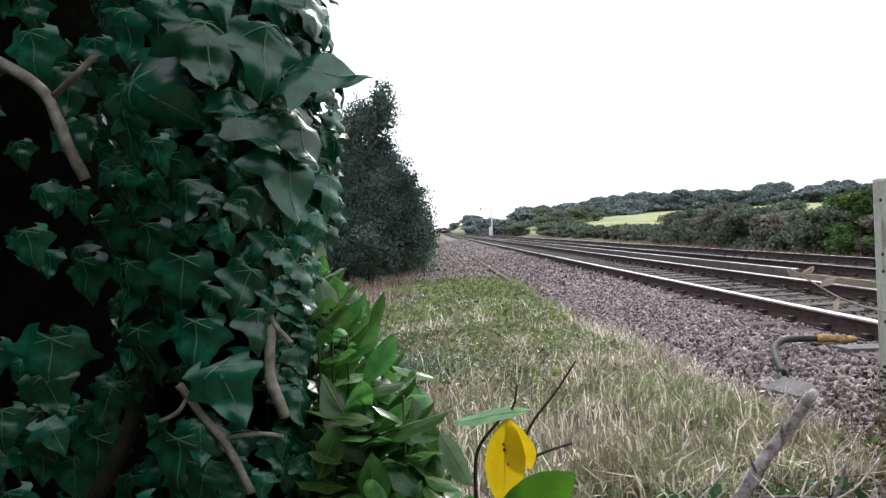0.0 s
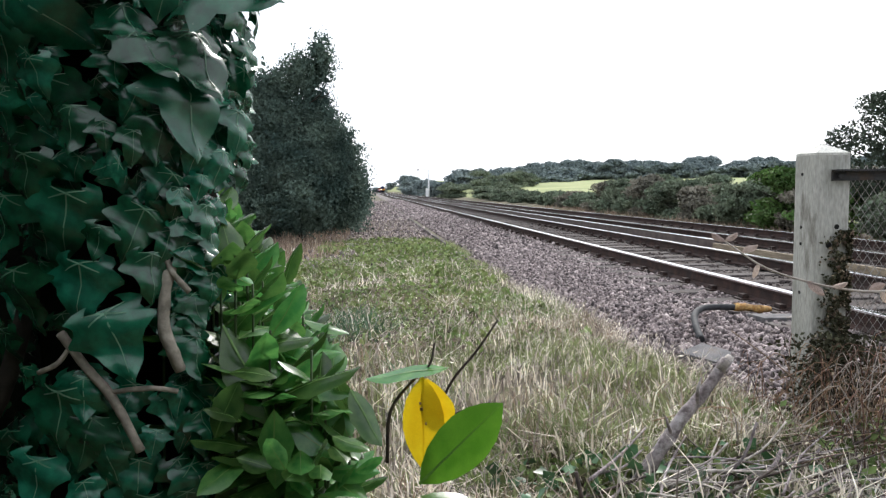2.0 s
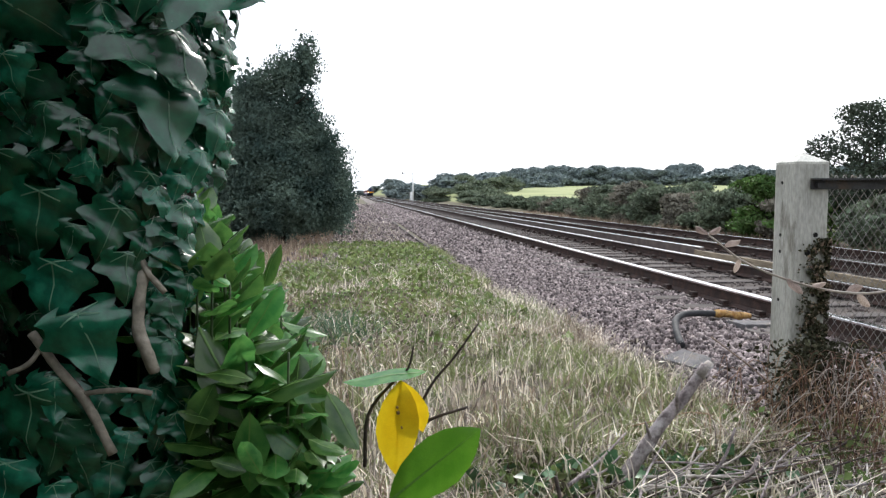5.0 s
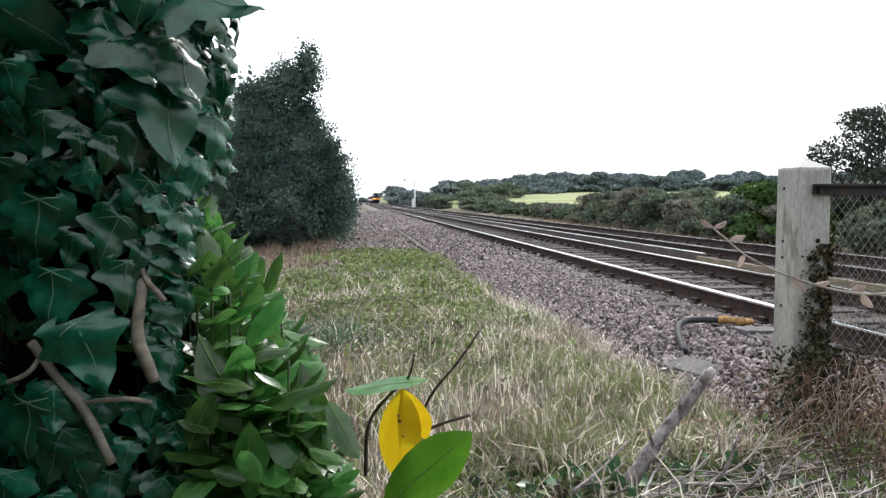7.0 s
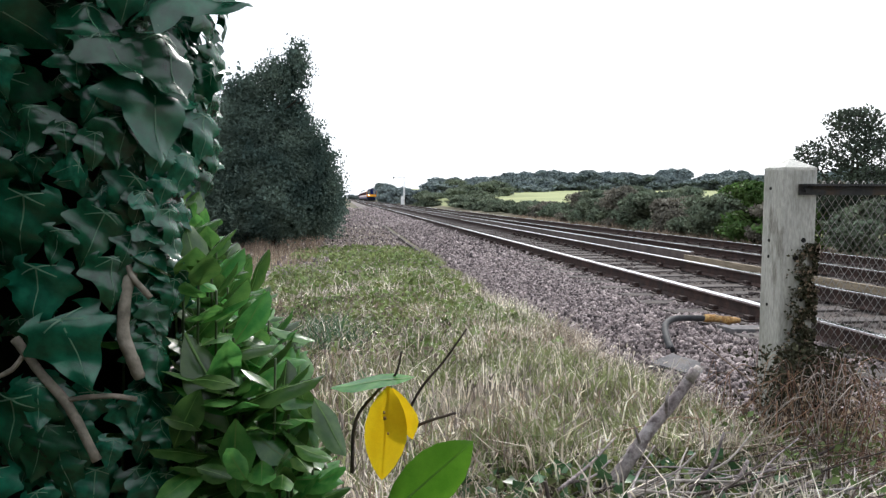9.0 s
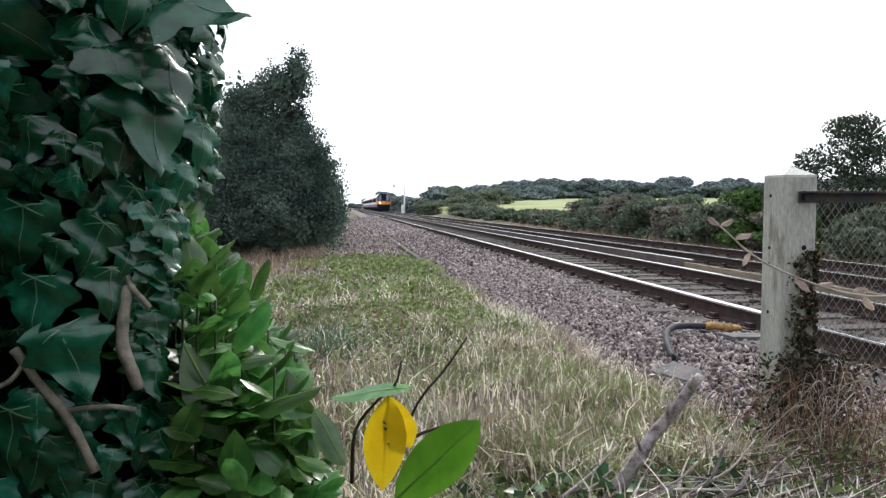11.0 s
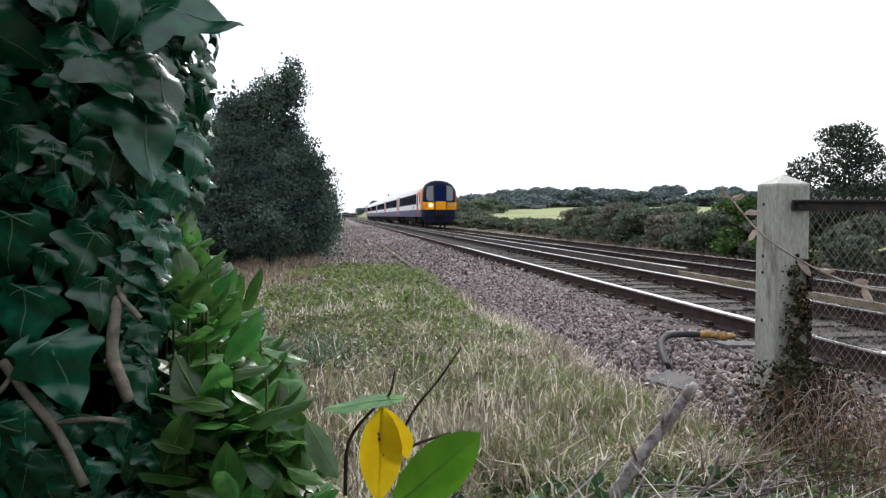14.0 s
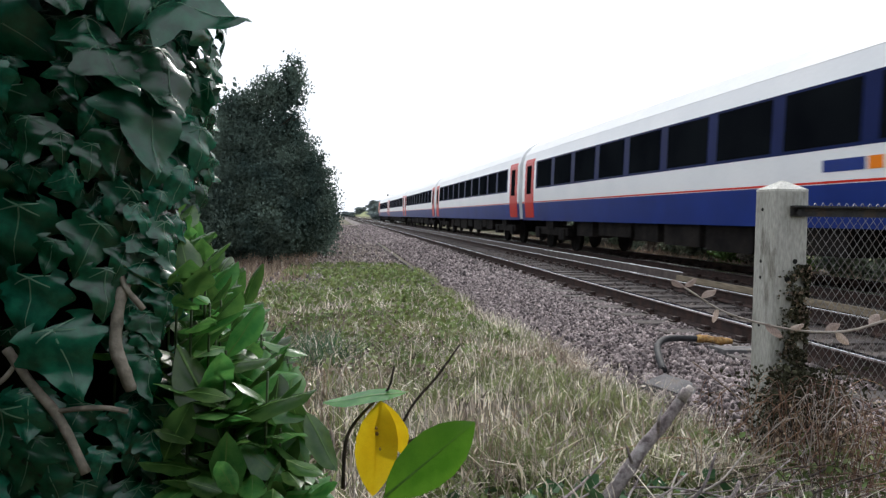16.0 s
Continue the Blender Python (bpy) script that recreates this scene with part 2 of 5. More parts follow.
    t_yellow=mat("warning_yellow_paint", (0.80, 0.31, 0.008), (0.85, 0.36, 0.012), 1.0, 0.35, 0.0, 20, grain=0.03, spec=0.15),
    t_glass=mat("tinted_coach_glass", (0.004, 0.005, 0.007), (0.008, 0.010, 0.012), 0.8, 0.12, 0.0, 20, spec=0.0, grain=0.03),
    t_screen=mat("cab_windscreen_glass", (0.03, 0.035, 0.04), (0.06, 0.065, 0.07), 0.8, 0.08, 0.0, 20, spec=1.0, coat=0.8, grain=0.03),
    t_flame=mat("flame_red_paint", (0.50, 0.055, 0.008), (0.60, 0.085, 0.012), 1.0, 0.3, 0.0, 20, grain=0.03, spec=0.15),
    t_navy=mat("navy_black_cab_mask", (0.006, 0.010, 0.030), (0.009, 0.013, 0.036), 2.0, 0.5, 0.0, 20, spec=0.10, grain=0.03),
    t_under=mat("grimy_underframe", (0.008, 0.007, 0.007), (0.022, 0.019, 0.017), 3.0, 0.85, 0.3, 20, spec=0.06),
    t_light=glow("lit_headlamp", (1.0, 0.95, 0.87), 14.0),
    t_lens=mat("unlit_lamp_lens", (0.35, 0.35, 0.36), (0.5, 0.5, 0.5), 10, 0.15, 0.0, 20),
)


# ---- mesh tools ----
def part(name, data, material, parent=None, label=""):
    """Link a bmesh or mesh as one object, under a thing where one is given."""
    if isinstance(data, bmesh.types.BMesh):
        me = bpy.data.meshes.new(name)
        bmesh.ops.recalc_face_normals(data, faces=data.faces[:])
        data.to_mesh(me)
        data.free()
    else:
        me = data
    mats = material if isinstance(material, (list, tuple)) else [material]
    if not me.materials:
        for m in mats:
            me.materials.append(m)
    ob = new(name, me)
    ob.parent = parent
    return tagged(ob, label)


def arrays_mesh(name, verts, tris, smooth=False):
    me = bpy.data.meshes.new(name)
    verts, tris = np.asarray(verts, np.float32), np.asarray(tris, np.int32)
    me.vertices.add(len(verts))
    me.vertices.foreach_set("co", verts.ravel())
    me.loops.add(tris.size)
    me.loops.foreach_set("vertex_index", tris.ravel())
    me.polygons.add(len(tris))
    me.polygons.foreach_set("loop_start", np.arange(0, tris.size, 3, dtype=np.int32))
    if smooth:
        me.polygons.foreach_set("use_smooth", np.ones(len(tris), bool))
    me.update(calc_edges=True)
    me.validate()
    return me


def box(bm, x0, x1, y0, y1, z0, z1, bevel=0.0):
    r = bmesh.ops.create_cube(bm, size=1)
    vs = r["verts"]
    for v in vs:
        v.co = Vector(((x0 + x1) / 2 + v.co.x * (x1 - x0), (y0 + y1) / 2 + v.co.y * (y1 - y0), (z0 + z1) / 2 + v.co.z * (z1 - z0)))
    if bevel:
        es = list({e for v in vs for e in v.link_edges})
        bmesh.ops.bevel(bm, geom=es, offset=bevel, segments=2, affect="EDGES", profile=0.7)
    return bm


def boxed(x0, x1, y0, y1, z0, z1, bevel=0.0):
    return box(bmesh.new(), x0, x1, y0, y1, z0, z1, bevel)


def tube(points, radii, sides=8, bm=None, rough=0.0):
    """A tapered round stem along points."""
    bm = bm or bmesh.new()
    pts = [Vector(p) for p in points]
    rings = []
    for i, p in enumerate(pts):
        d = (pts[min(i + 1, len(pts) - 1)] - pts[max(i - 1, 0)]).normalized()
        a = d.orthogonal().normalized() if i == 0 else (rings_a - d * rings_a.dot(d)).normalized()
        rings_a = a
        b = d.cross(a)
        r = radii[i] if isinstance(radii, (list, tuple)) else radii
        rings.append([bm.verts.new(p + (a * math.cos(k * 2 * math.pi / sides) + b * math.sin(k * 2 * math.pi / sides)) * r * (1 + rough * random.uniform(-1, 1))) for k in range(sides)])
    for u, w in zip(rings, rings[1:]):
        for k in range(sides):
            f = bm.faces.new((u[k], u[(k + 1) % sides], w[(k + 1) % sides], w[k]))
            f.smooth = True
    bm.faces.new(rings[0])
    bm.faces.new(rings[-1])
    return bm


def spline(points, n=6):
    """Points along a smooth curve through the given ones."""
    p = [Vector(q) for q in points]
    p = [p[0] * 2 - p[1]] + p + [p[-1] * 2 - p[-2]]
    out = []
    for i in range(1, len(p) - 2):
        for k in range(n):
            t = k / n
            out.append(0.5 * (2 * p[i] + (p[i + 1] - p[i - 1]) * t + (2 * p[i - 1] - 5 * p[i] + 4 * p[i + 1] - p[i + 2]) * t * t + (3 * p[i] - p[i - 1] - 3 * p[i + 1] + p[i + 2]) * t ** 3))
    return out + [p[-2]]


def extrude_profile(profile, y0, y1, bm=None, closed=True, step=None):
    """Sweep an x, z outline along y."""
    bm = bm or bmesh.new()
    n = max(1, int((y1 - y0) / step)) if step else 1
    rows = [[bm.verts.new((x, y0 + (y1 - y0) * k / n, z)) for x, z in profile] for k in range(n + 1)]
    m = len(profile)
    for a, b in zip(rows, rows[1:]):
        for i in range(m if closed else m - 1):
            bm.faces.new((a[i], a[(i + 1) % m], b[(i + 1) % m], b[i]))
    if closed:
        bm.faces.new(rows[0])
        bm.faces.new(rows[-1][::-1])
    return bm


def smooth(a, b, v):
    t = np.clip((v - a) / (b - a), 0, 1)
    return t * t * (3 - 2 * t)


def ground_z(x, y):
    """Height of the ground: a low bank by the crossing, the verge, the cess and the rising field."""
    x, y = np.asarray(x, float), np.asarray(y, float)
    bank = 0.30 * (1 - smooth(2.2, 8.0, y)) * (1 - smooth(1.3, 2.2, x))
    bump_ = 0.03 * np.sin(x * 2.1 + 0.6 * y) * np.cos(y * 1.3 - x) * (1 - smooth(1.6, 2.2, x))
    mound = 0.10 * np.exp(-((x - 0.4) / 1.1) ** 2 - ((y - 12.0) / 3.5) ** 2)
    low = -0.10 * smooth(1.7, 2.3, x) * (1 - smooth(10, 14, x))
    rise = 0.021 * np.clip(np.hypot(x, y) - 45, 0, 230) * smooth(12, 22, x)
    hills = 9.0 * smooth(500, 1500, y) * smooth(40, 400, np.abs(x))
    return -0.32 + bank + bump_ + mound + low + rise + hills


def leaf_cloud(name, centres, size, flat=0.5, aspect=1.6):
    """Many small folded leaves at the given places."""
    n = len(centres)
    c = np.asarray(centres, np.float32)
    d = np.random.normal(size=(n, 3))
    d[:, 2] -= flat
    d /= np.linalg.norm(d, axis=1, keepdims=True)
    s = np.cross(d, np.random.normal(size=(n, 3)))
    s /= np.linalg.norm(s, axis=1, keepdims=True)
    up = np.cross(s, d)
    L = size * np.random.uniform(0.6, 1.35, (n, 1))
    W = L / aspect
    v = np.stack([c - d * L / 2, c + s * W / 2 + up * W * 0.18, c - s * W / 2 + up * W * 0.18, c + d * L / 2], 1).reshape(-1, 3)
    i = np.arange(n)[:, None] * 4
    t = np.concatenate([i + [[0, 1, 3]], i + [[0, 3, 2]]], 0)
    return arrays_mesh(name, v, t)


def blades(name, xy, height, width, lean=0.35, z=None):
    """Bent grass blades standing on the ground."""
    n = len(xy)
    clump = 0.5 + 0.5 * np.sin(xy[:, 0] * 5.3 + 2.1 * np.sin(xy[:, 1] * 2.7)) * np.sin(xy[:, 1] * 4.1 + 1.7 * np.sin(xy[:, 0] * 3.9))
    h = height * np.random.uniform(0.4, 1.15, n) * (0.55 + 0.8 * clump)
    a, b = np.random.uniform(0, 2 * np.pi, n), np.random.uniform(0, 2 * np.pi, n)
    base = np.stack([xy[:, 0], xy[:, 1], (ground_z(xy[:, 0], xy[:, 1]) if z is None else z) - 0.01], 1)
    side = np.stack([np.cos(a), np.sin(a), 0 * a], 1) * (width * np.random.uniform(0.6, 1.4, n))[:, None]
    ln = (h * lean * np.random.uniform(0.1, 1.6, n))[:, None] * np.stack([np.cos(b), np.sin(b), 0 * b], 1)
    up = np.stack([0 * h, 0 * h, h], 1)
    mid = base + ln * 0.35 + up * 0.6
    tip = base + ln * 1.25 + up * np.random.uniform(0.8, 1.0, (n, 1))
    v = np.stack([base - side, base + side, mid - side * 0.8, mid + side * 0.8, tip], 1).reshape(-1, 3)
    i = np.arange(n)[:, None] * 5
    t = np.concatenate([i + [[0, 1, 3]], i + [[0, 3, 2]], i + [[2, 3, 4]]], 0)
    return arrays_mesh(name, v, t)


def leaf_mesh(name, rows, curl=0.25, fold=0.25, wave=0.03, veins=(), mats=(), rib=0.022):
    """One leaf of length 1 from its base at the origin along -y, upper side +z. rows: y, inner x, outer x; veins: end points of the ribs."""
    verts, faces, mi = [], [], []
    ph = random.uniform(0, 6)

    def lift(x, y):
        return -fold * abs(x) ** 1.3 - curl * y * y + wave * math.sin(9 * y + ph + 4 * x) + wave * 0.7 * math.sin(14 * abs(x) + 5 * y)
    for y, xi, xo in rows:
        for k in (-1.0, -0.5, 0.0, 0.5, 1.0):
            x = xi * (1 if k > 0 else -1 if k < 0 else 0) + (xo - xi) * k
            verts.append((x, y, lift(x, y)))
    for r in range(len(rows) - 1):
        if rows[r][1] > 0.001:
            ks = (0, 3)
        else:
            ks = (0, 1, 2, 3)
        for k in ks:
            faces.append((r * 5 + k, r * 5 + k + 1, r * 5 + k + 6, r * 5 + k + 5))
            mi.append(0)
    for ex, ey in veins:
        base = len(verts)
        n = 7
        L = math.hypot(ex, ey)
        px, py = -ey / L, ex / L
        for i in range(n):
            t = i / (n - 1)
            x, y = ex * t, ey * t
            w = rib * (1 - 0.85 * t)
            for s in (-1, 1):
                verts.append((x + px * w * s, y + py * w * s, lift(x, y) + 0.006))
        for i in range(n - 1):
            faces.append((base + 2 * i, base + 2 * i + 1, base + 2 * i + 3, base + 2 * i + 2))
            mi.append(1)
    me = bpy.data.meshes.new(name)
    me.from_pydata(verts, [], faces)
    for m in mats:
        me.materials.append(m)
    for p, k in zip(me.polygons, mi):
        p.material_index = k
        p.use_smooth = True
    me.update()
    return me


def aim(base, direction, normal, size):
    """The matrix that lays a leaf at base with its tip along direction and its face towards normal."""
    d = Vector(direction).normalized()
    n = Vector(normal)
    n = (n - d * n.dot(d)).normalized()
    y = -d
    x = y.cross(n)
    m = Matrix((x, y, n)).transposed().to_4x4()
    return Matrix.Translation(base) @ m @ Matrix.Diagonal((size, size, size, 1))


# ---- ground, ballast and tracks ----
def build_ground():
    def axis(stops):
        out = []
        for a, b, n in stops:
            out += list(np.linspace(a, b, n, endpoint=False))
        return np.array(out + [stops[-1][1]])
    xs = axis([(-2500, -300, 8), (-300, -20, 12), (-20, -4, 12), (-4, 3, 50), (3, 40, 40), (40, 400, 40), (400, 2500, 10)])
    ys = axis([(-600, -10, 10), (-10, 0, 8), (0, 24, 110), (24, 80, 40), (80, 400, 40), (400, 3500, 20)])
    X, Y = np.meshgrid(xs, ys)
    Z = ground_z(X, Y)
    nx = len(xs)
    r, c = np.meshgrid(np.arange(len(ys) - 1), np.arange(nx - 1), indexing="ij")
    q = (r * nx + c).ravel()[:, None]
    t = np.concatenate([q + [[0, 1, nx + 1]], q + [[0, nx + 1, nx]]])
    ob = part("ground", arrays_mesh("ground", np.stack([X.ravel(), Y.ravel(), Z.ravel()], 1), t, True), M["ground"])
    tagged(ob, "rough verge of earth and turf with a pale hay field beyond", "ground", kind="structure")


NEAR, FAR = 4.47, 7.80
HALF = 0.752
BED_TOP = -0.185


def bed_z(x):
    return np.interp(x, [1.75, 2.05, 2.75, 3.2, 9.2, 9.7, 10.4], [-0.42, -0.34, -0.215, BED_TOP, BED_TOP, -0.24, -0.50])


def build_ballast():
    prof = [(1.75, -0.62)] + [(x, float(bed_z(x))) for x in (1.75, 2.05, 2.4, 2.75, 3.2, 4.5, 6.1, 7.8, 9.2, 9.7, 10.4)] + [(10.4, -0.62)]
    bed = part("ballast_bed", extrude_profile(prof, -40, 900), M["ballast"])
    tagged(bed, "shouldered bed of grey-brown railway ballast", "ballast", kind="structure")

    tagged(part("track_bed", extrude_profile([(3.3, -0.3), (3.3, BED_TOP + 0.005), (9.1, BED_TOP + 0.005), (9.1, -0.3)], -39.9, 899), M["bed_dark"]), "rust-stained dark ballast under the tracks", "ballast", kind="structure")

    def stone_shapes(n):
        out = []
        for _ in range(n):
            bm = bmesh.new()
            bmesh.ops.create_icosphere(bm, subdivisions=1, radius=1)
            f = Vector((random.uniform(0.75, 1.2), random.uniform(0.6, 1.0), random.uniform(0.4, 0.7)))
            for v in bm.verts:
                v.co = Vector(v.co[i] * f[i] for i in range(3)) * random.uniform(0.6, 1.3)
            out.append(bm)
        return out
    shapes = stone_shapes(8)
    sv = [np.array([v.co[:] for v in b.verts]) for b in shapes]
    st = [np.array([[v.index for v in f.verts] for f in b.faces]) for b in shapes]

    def heap(name, n, x0, x1, y0, y1, size, label, bias=1.0, material="stone", base=bed_z):
        vs, ts, off = [], [], 0
        for _ in range(n):
            k = random.randrange(8)
            x = random.uniform(x0, x1)
            y = y0 + (y1 - y0) * random.random() ** bias
            if abs(x - NEAR) < 1.32 or abs(x - FAR) < 1.32:
                if (y - 0.12) % 0.65 < 0.27:
                    continue
            s = size * (0.55 + 1.25 * random.random() ** 2)
            e = Euler((random.uniform(0, 6), random.uniform(0, 6), random.uniform(0, 6))).to_matrix()
            p = sv[k] @ np.array(e).T * s + [x, y, float(base(x) if base is bed_z else base(x, y)) + s * 0.3]
            vs.append(p)
            ts.append(st[k] + off)
            off += len(p)
        ob = part(name, arrays_mesh(name, np.concatenate(vs), np.concatenate(ts)), M[material])
        tagged(ob, label, "ballast", kind="stuff")
    heap("ballast_stones", 30000, 1.9, 3.75, 3.2, 14, 0.0205, "angular grey and pinkish ballast stones on the near shoulder", 1.3)
    heap("ballast_stones", 8000, 1.95, 3.75, 13, 34, 0.034, "angular grey ballast stones along the track shoulder", 1.4)
    heap("ballast_stones", 6500, 1.9, 3.6, 32, 90, 0.06, "grey ballast stones far along the shoulder", 1.6)
    heap("ballast_stones", 11000, 3.45, 9.6, 3.5, 24, 0.029, "brown-grey ballast between the rails and tracks", 1.5, "stone_dark")
    heap("path_gravel", 7500, -1.3, 1.7, 11.5, 34, 0.034, "trodden grey gravel path between bushes and ballast", 1.5, base=ground_z)
    heap("path_gravel", 4500, -1.4, 1.7, 32, 90, 0.06, "grey gravel path far along the line", 1.5, base=ground_z)
    meshes = []
    for b in shapes:
        me = bpy.data.meshes.new("stone")
        b.to_mesh(me)
        b.free()
        me.materials.append(M["stone_one"])
        meshes.append(me)
    for _ in range(260):
        x, y = random.uniform(2.0, 3.45), random.uniform(4.4, 7.2)
        s = random.uniform(0.018, 0.036)
        ob = part("stone", random.choice(meshes), M["stone_one"], bed)
        ob.matrix_basis = Matrix.Translation((x, y, float(bed_z(x)) + s * 0.55)) @ Euler((random.uniform(0, 6), random.uniform(0, 6), random.uniform(0, 6))).to_matrix().to_4x4() @ Matrix.Scale(s, 4)


RAIL = [(-0.07, -0.159), (0.07, -0.159), (0.07, -0.148), (0.012, -0.125), (0.009, -0.045), (0.034, -0.035), (0.036, -0.006), (-0.036, -0.006), (-0.034, -0.035), (-0.009, -0.045), (-0.012, -0.125), (-0.07, -0.148)]
HEAD = [(-0.0375, -0.018), (0.0375, -0.018), (0.0375, -0.003), (0.035, 0.0), (-0.035, 0.0), (-0.0375, -0.003)]


def build_tracks():
    slp = boxed(-1.3, 1.3, -0.125, 0.125, -0.30, -0.162, 0.012)
    sl_me = bpy.data.meshes.new("sleeper")
    slp.to_mesh(sl_me)
    slp.free()
    sl_me.materials.append(M["sleeper"])
    clip = bmesh.new()
    box(clip, -0.15, 0.15, -0.075, 0.075, -0.162, -0.145, 0.004)
    box(clip, -0.115, -0.05, -0.05, 0.05, -0.147, -0.105, 0.012)
    box(clip, 0.05, 0.115, -0.05, 0.05, -0.147, -0.105, 0.012)
    cl_me = bpy.data.meshes.new("rail_chair")
    clip.to_mesh(cl_me)
    clip.free()
    cl_me.materials.append(M["rust"])
    for cx, what in ((NEAR, "near"), (FAR, "far")):
        track = tagged(new("railway_track"), "straight railway track, rusty rails with polished heads on weathered sleepers", "railway track", "railway tracks")
        track.location = (cx, 0, 0)
        for s in (-HALF, HALF):
            rail = part("rail", extrude_profile([(s + x, z) for x, z in RAIL], -30, 900), M["rust"], track, "rusty flat-bottomed rail")
            part("rail_head", extrude_profile([(s + x, z) for x, z in HEAD], -30, 900), M["rail_top"], rail, "polished steel running surface")
        for k in range(-6, 110):
            ob = part("sleeper", sl_me, M["sleeper"], track)
            ob.location = (random.uniform(-0.02, 0.02), 0.245 + k * 0.65, random.uniform(-0.004, 0.004))
            ob.rotation_euler[2] = random.uniform(-0.008, 0.008)
            if k < 34:
                for s in (-HALF, HALF):
                    c = part("rail_chair", cl_me, M["rust"], track)
                    c.location = (s, 0.245 + k * 0.65, 0)
        bm = bmesh.new()
        for k in range(110, 420):
            box(bm, -1.3, 1.3, 0.12 + k * 0.65, 0.37 + k * 0.65, -0.30, -0.162)
        tagged(part("sleeper_run", bm, M["sleeper"], track), kind="stuff")
    # The live rail in the space between the tracks, ramped down at its end, with its guard board.
    cr = tagged(new("conductor_rail"), "dark steel conductor rail raised on pale insulators", "conductor rail")
    cr.location = (5.70, 0, 0)
    bar = part("bar", extrude_profile([(-0.035, -0.08), (0.035, -0.08), (0.035, 0.068), (-0.035, 0.068)], 11.3, 900), M["conductor"], cr)
    part("contact_face", extrude_profile([(-0.033, 0.0685), (0.033, 0.0685), (0.028, 0.074), (-0.028, 0.074)], 11.3, 900), M["rail_top"], bar, "worn bright contact face")
    ins = tube([(0, 0, -0.19), (0, 0, -0.13), (0, 0, -0.10), (0, 0, -0.08)], [0.06, 0.07, 0.045, 0.05], 8)
    ins_me = bpy.data.meshes.new("insulator")
    ins.to_mesh(ins_me)
    ins.free()
    ins_me.materials.append(M["white_steel"])
    for k in range(26):
        part("insulator", ins_me, M["white_steel"], cr).location = (0, 12 + k * 2.6, 0)
    gb = tagged(new("guard_board"), "weathered tan timber guard boards beside the live rail", "guard board")
    gb.location = (5.52, 0, 0)
    for x in (0.0,):
        part("board", boxed(x - 0.02, x + 0.02, 3.0, 11.2, -0.12, 0.04, 0.006), M["board"], gb)
    for k in range(7):
        part("bracket", boxed(-0.02, 0.32, 3.5 + k * 1.2, 3.56 + k * 1.2, -0.20, -0.11, 0.004), M["rust"], gb)
    # A disused narrow kerb of black cable duct along the foot of the shoulder.
    duct = tagged(new("cable_duct"), "dark weathered cable duct along the foot of the ballast", "cable duct")
    duct.location = (1.68, 0, 0)
    y = 13.0
    while y < 120:
        L = 3.0
        ob = part("duct_length", boxed(-0.03, 0.03, 0, L - 0.02, -0.42, -0.262, 0.012), M["sleeper"], duct)
        ob.location = (random.uniform(-0.02, 0.02), y, random.uniform(-0.015, 0.01))
        y += L


# ---- the train ----
def train_profile(s=1.0, top=3.75, base=0.9):
    k = (top - 2.8) / 0.95
    right = [(1.34, base), (1.39, 1.45), (1.40, 1.9), (1.375, 2.8), (1.28, 2.8 + 0.32 * k), (1.05, 2.8 + 0.62 * k), (0.70, 2.8 + 0.83 * k), (0.30, 2.8 + 0.93 * k)]
    right = [(x * s, z) for x, z in right]
    return right + [(-x, z) for x, z in right[::-1]]


def loft(sections, soft=False):
    """A skin over several outlines of equal count; each is y and a list of x, z. soft: rounded between them."""
    bm = bmesh.new()
    rows = [[bm.verts.new((x, y + dy, z)) for (x, z), dy in zip(p, lean)] for y, p, lean in sections]
    m = len(rows[0])
    for a, b in zip(rows, rows[1:]):
        for i in range(m):
            bm.faces.new((a[i], a[(i + 1) % m], b[(i + 1) % m], b[i])).smooth = soft
    bm.faces.new(rows[0])
    bm.faces.new(rows[-1][::-1])
    return bm


def side_strip(z0, z1, y0, y1, proud, sides=(-1, 1)):
    """A band on the coach sides that follows their slight curve."""
    bm = bmesh.new()
    zs = sorted({z0, z1, *[z for z in (1.45, 1.9, 2.8) if z0 < z < z1]})

    def xa(z):
        return float(np.interp(z, [0.9, 1.45, 1.9, 2.8, 3.12], [1.34, 1.39, 1.40, 1.375, 1.28]))
    for s in sides:
        out = [(s * (xa(z) + proud), z) for z in zs] + [(s * (xa(z) - 0.02), z) for z in zs[::-1]]
        extrude_profile(out, y0, y1, bm)
    return bm


def side_sweep(rows, proud, yf, f, s):
    """A painted sweep on one side of the cab: rows of height, front and back edge."""
    bm = bmesh.new()
    zs = np.linspace(rows[0][0], rows[-1][0], 14)
    y0 = np.interp(zs, [r[0] for r in rows], [r[1] for r in rows])
    y1 = np.interp(zs, [r[0] for r in rows], [r[2] for r in rows])
    prev = None
    for z, p, q in zip(zs, y0, y1):
        x = float(np.interp(z, [0.9, 1.45, 1.9, 2.8, 3.12], [1.34, 1.39, 1.40, 1.375, 1.28]))
        cur = [bm.verts.new((s * (x + proud), yf + f * p, z)), bm.verts.new((s * (x + proud), yf + f * q, z)), bm.verts.new((s * (x - 0.04), yf + f * q, z)), bm.verts.new((s * (x - 0.04), yf + f * p, z))]
        if prev:
            for k in range(4):
                bm.faces.new((prev[k], prev[(k + 1) % 4], cur[(k + 1) % 4], cur[k]))
        else:
            bm.faces.new(cur)
        prev = cur
    bm.faces.new(prev)
    return bm


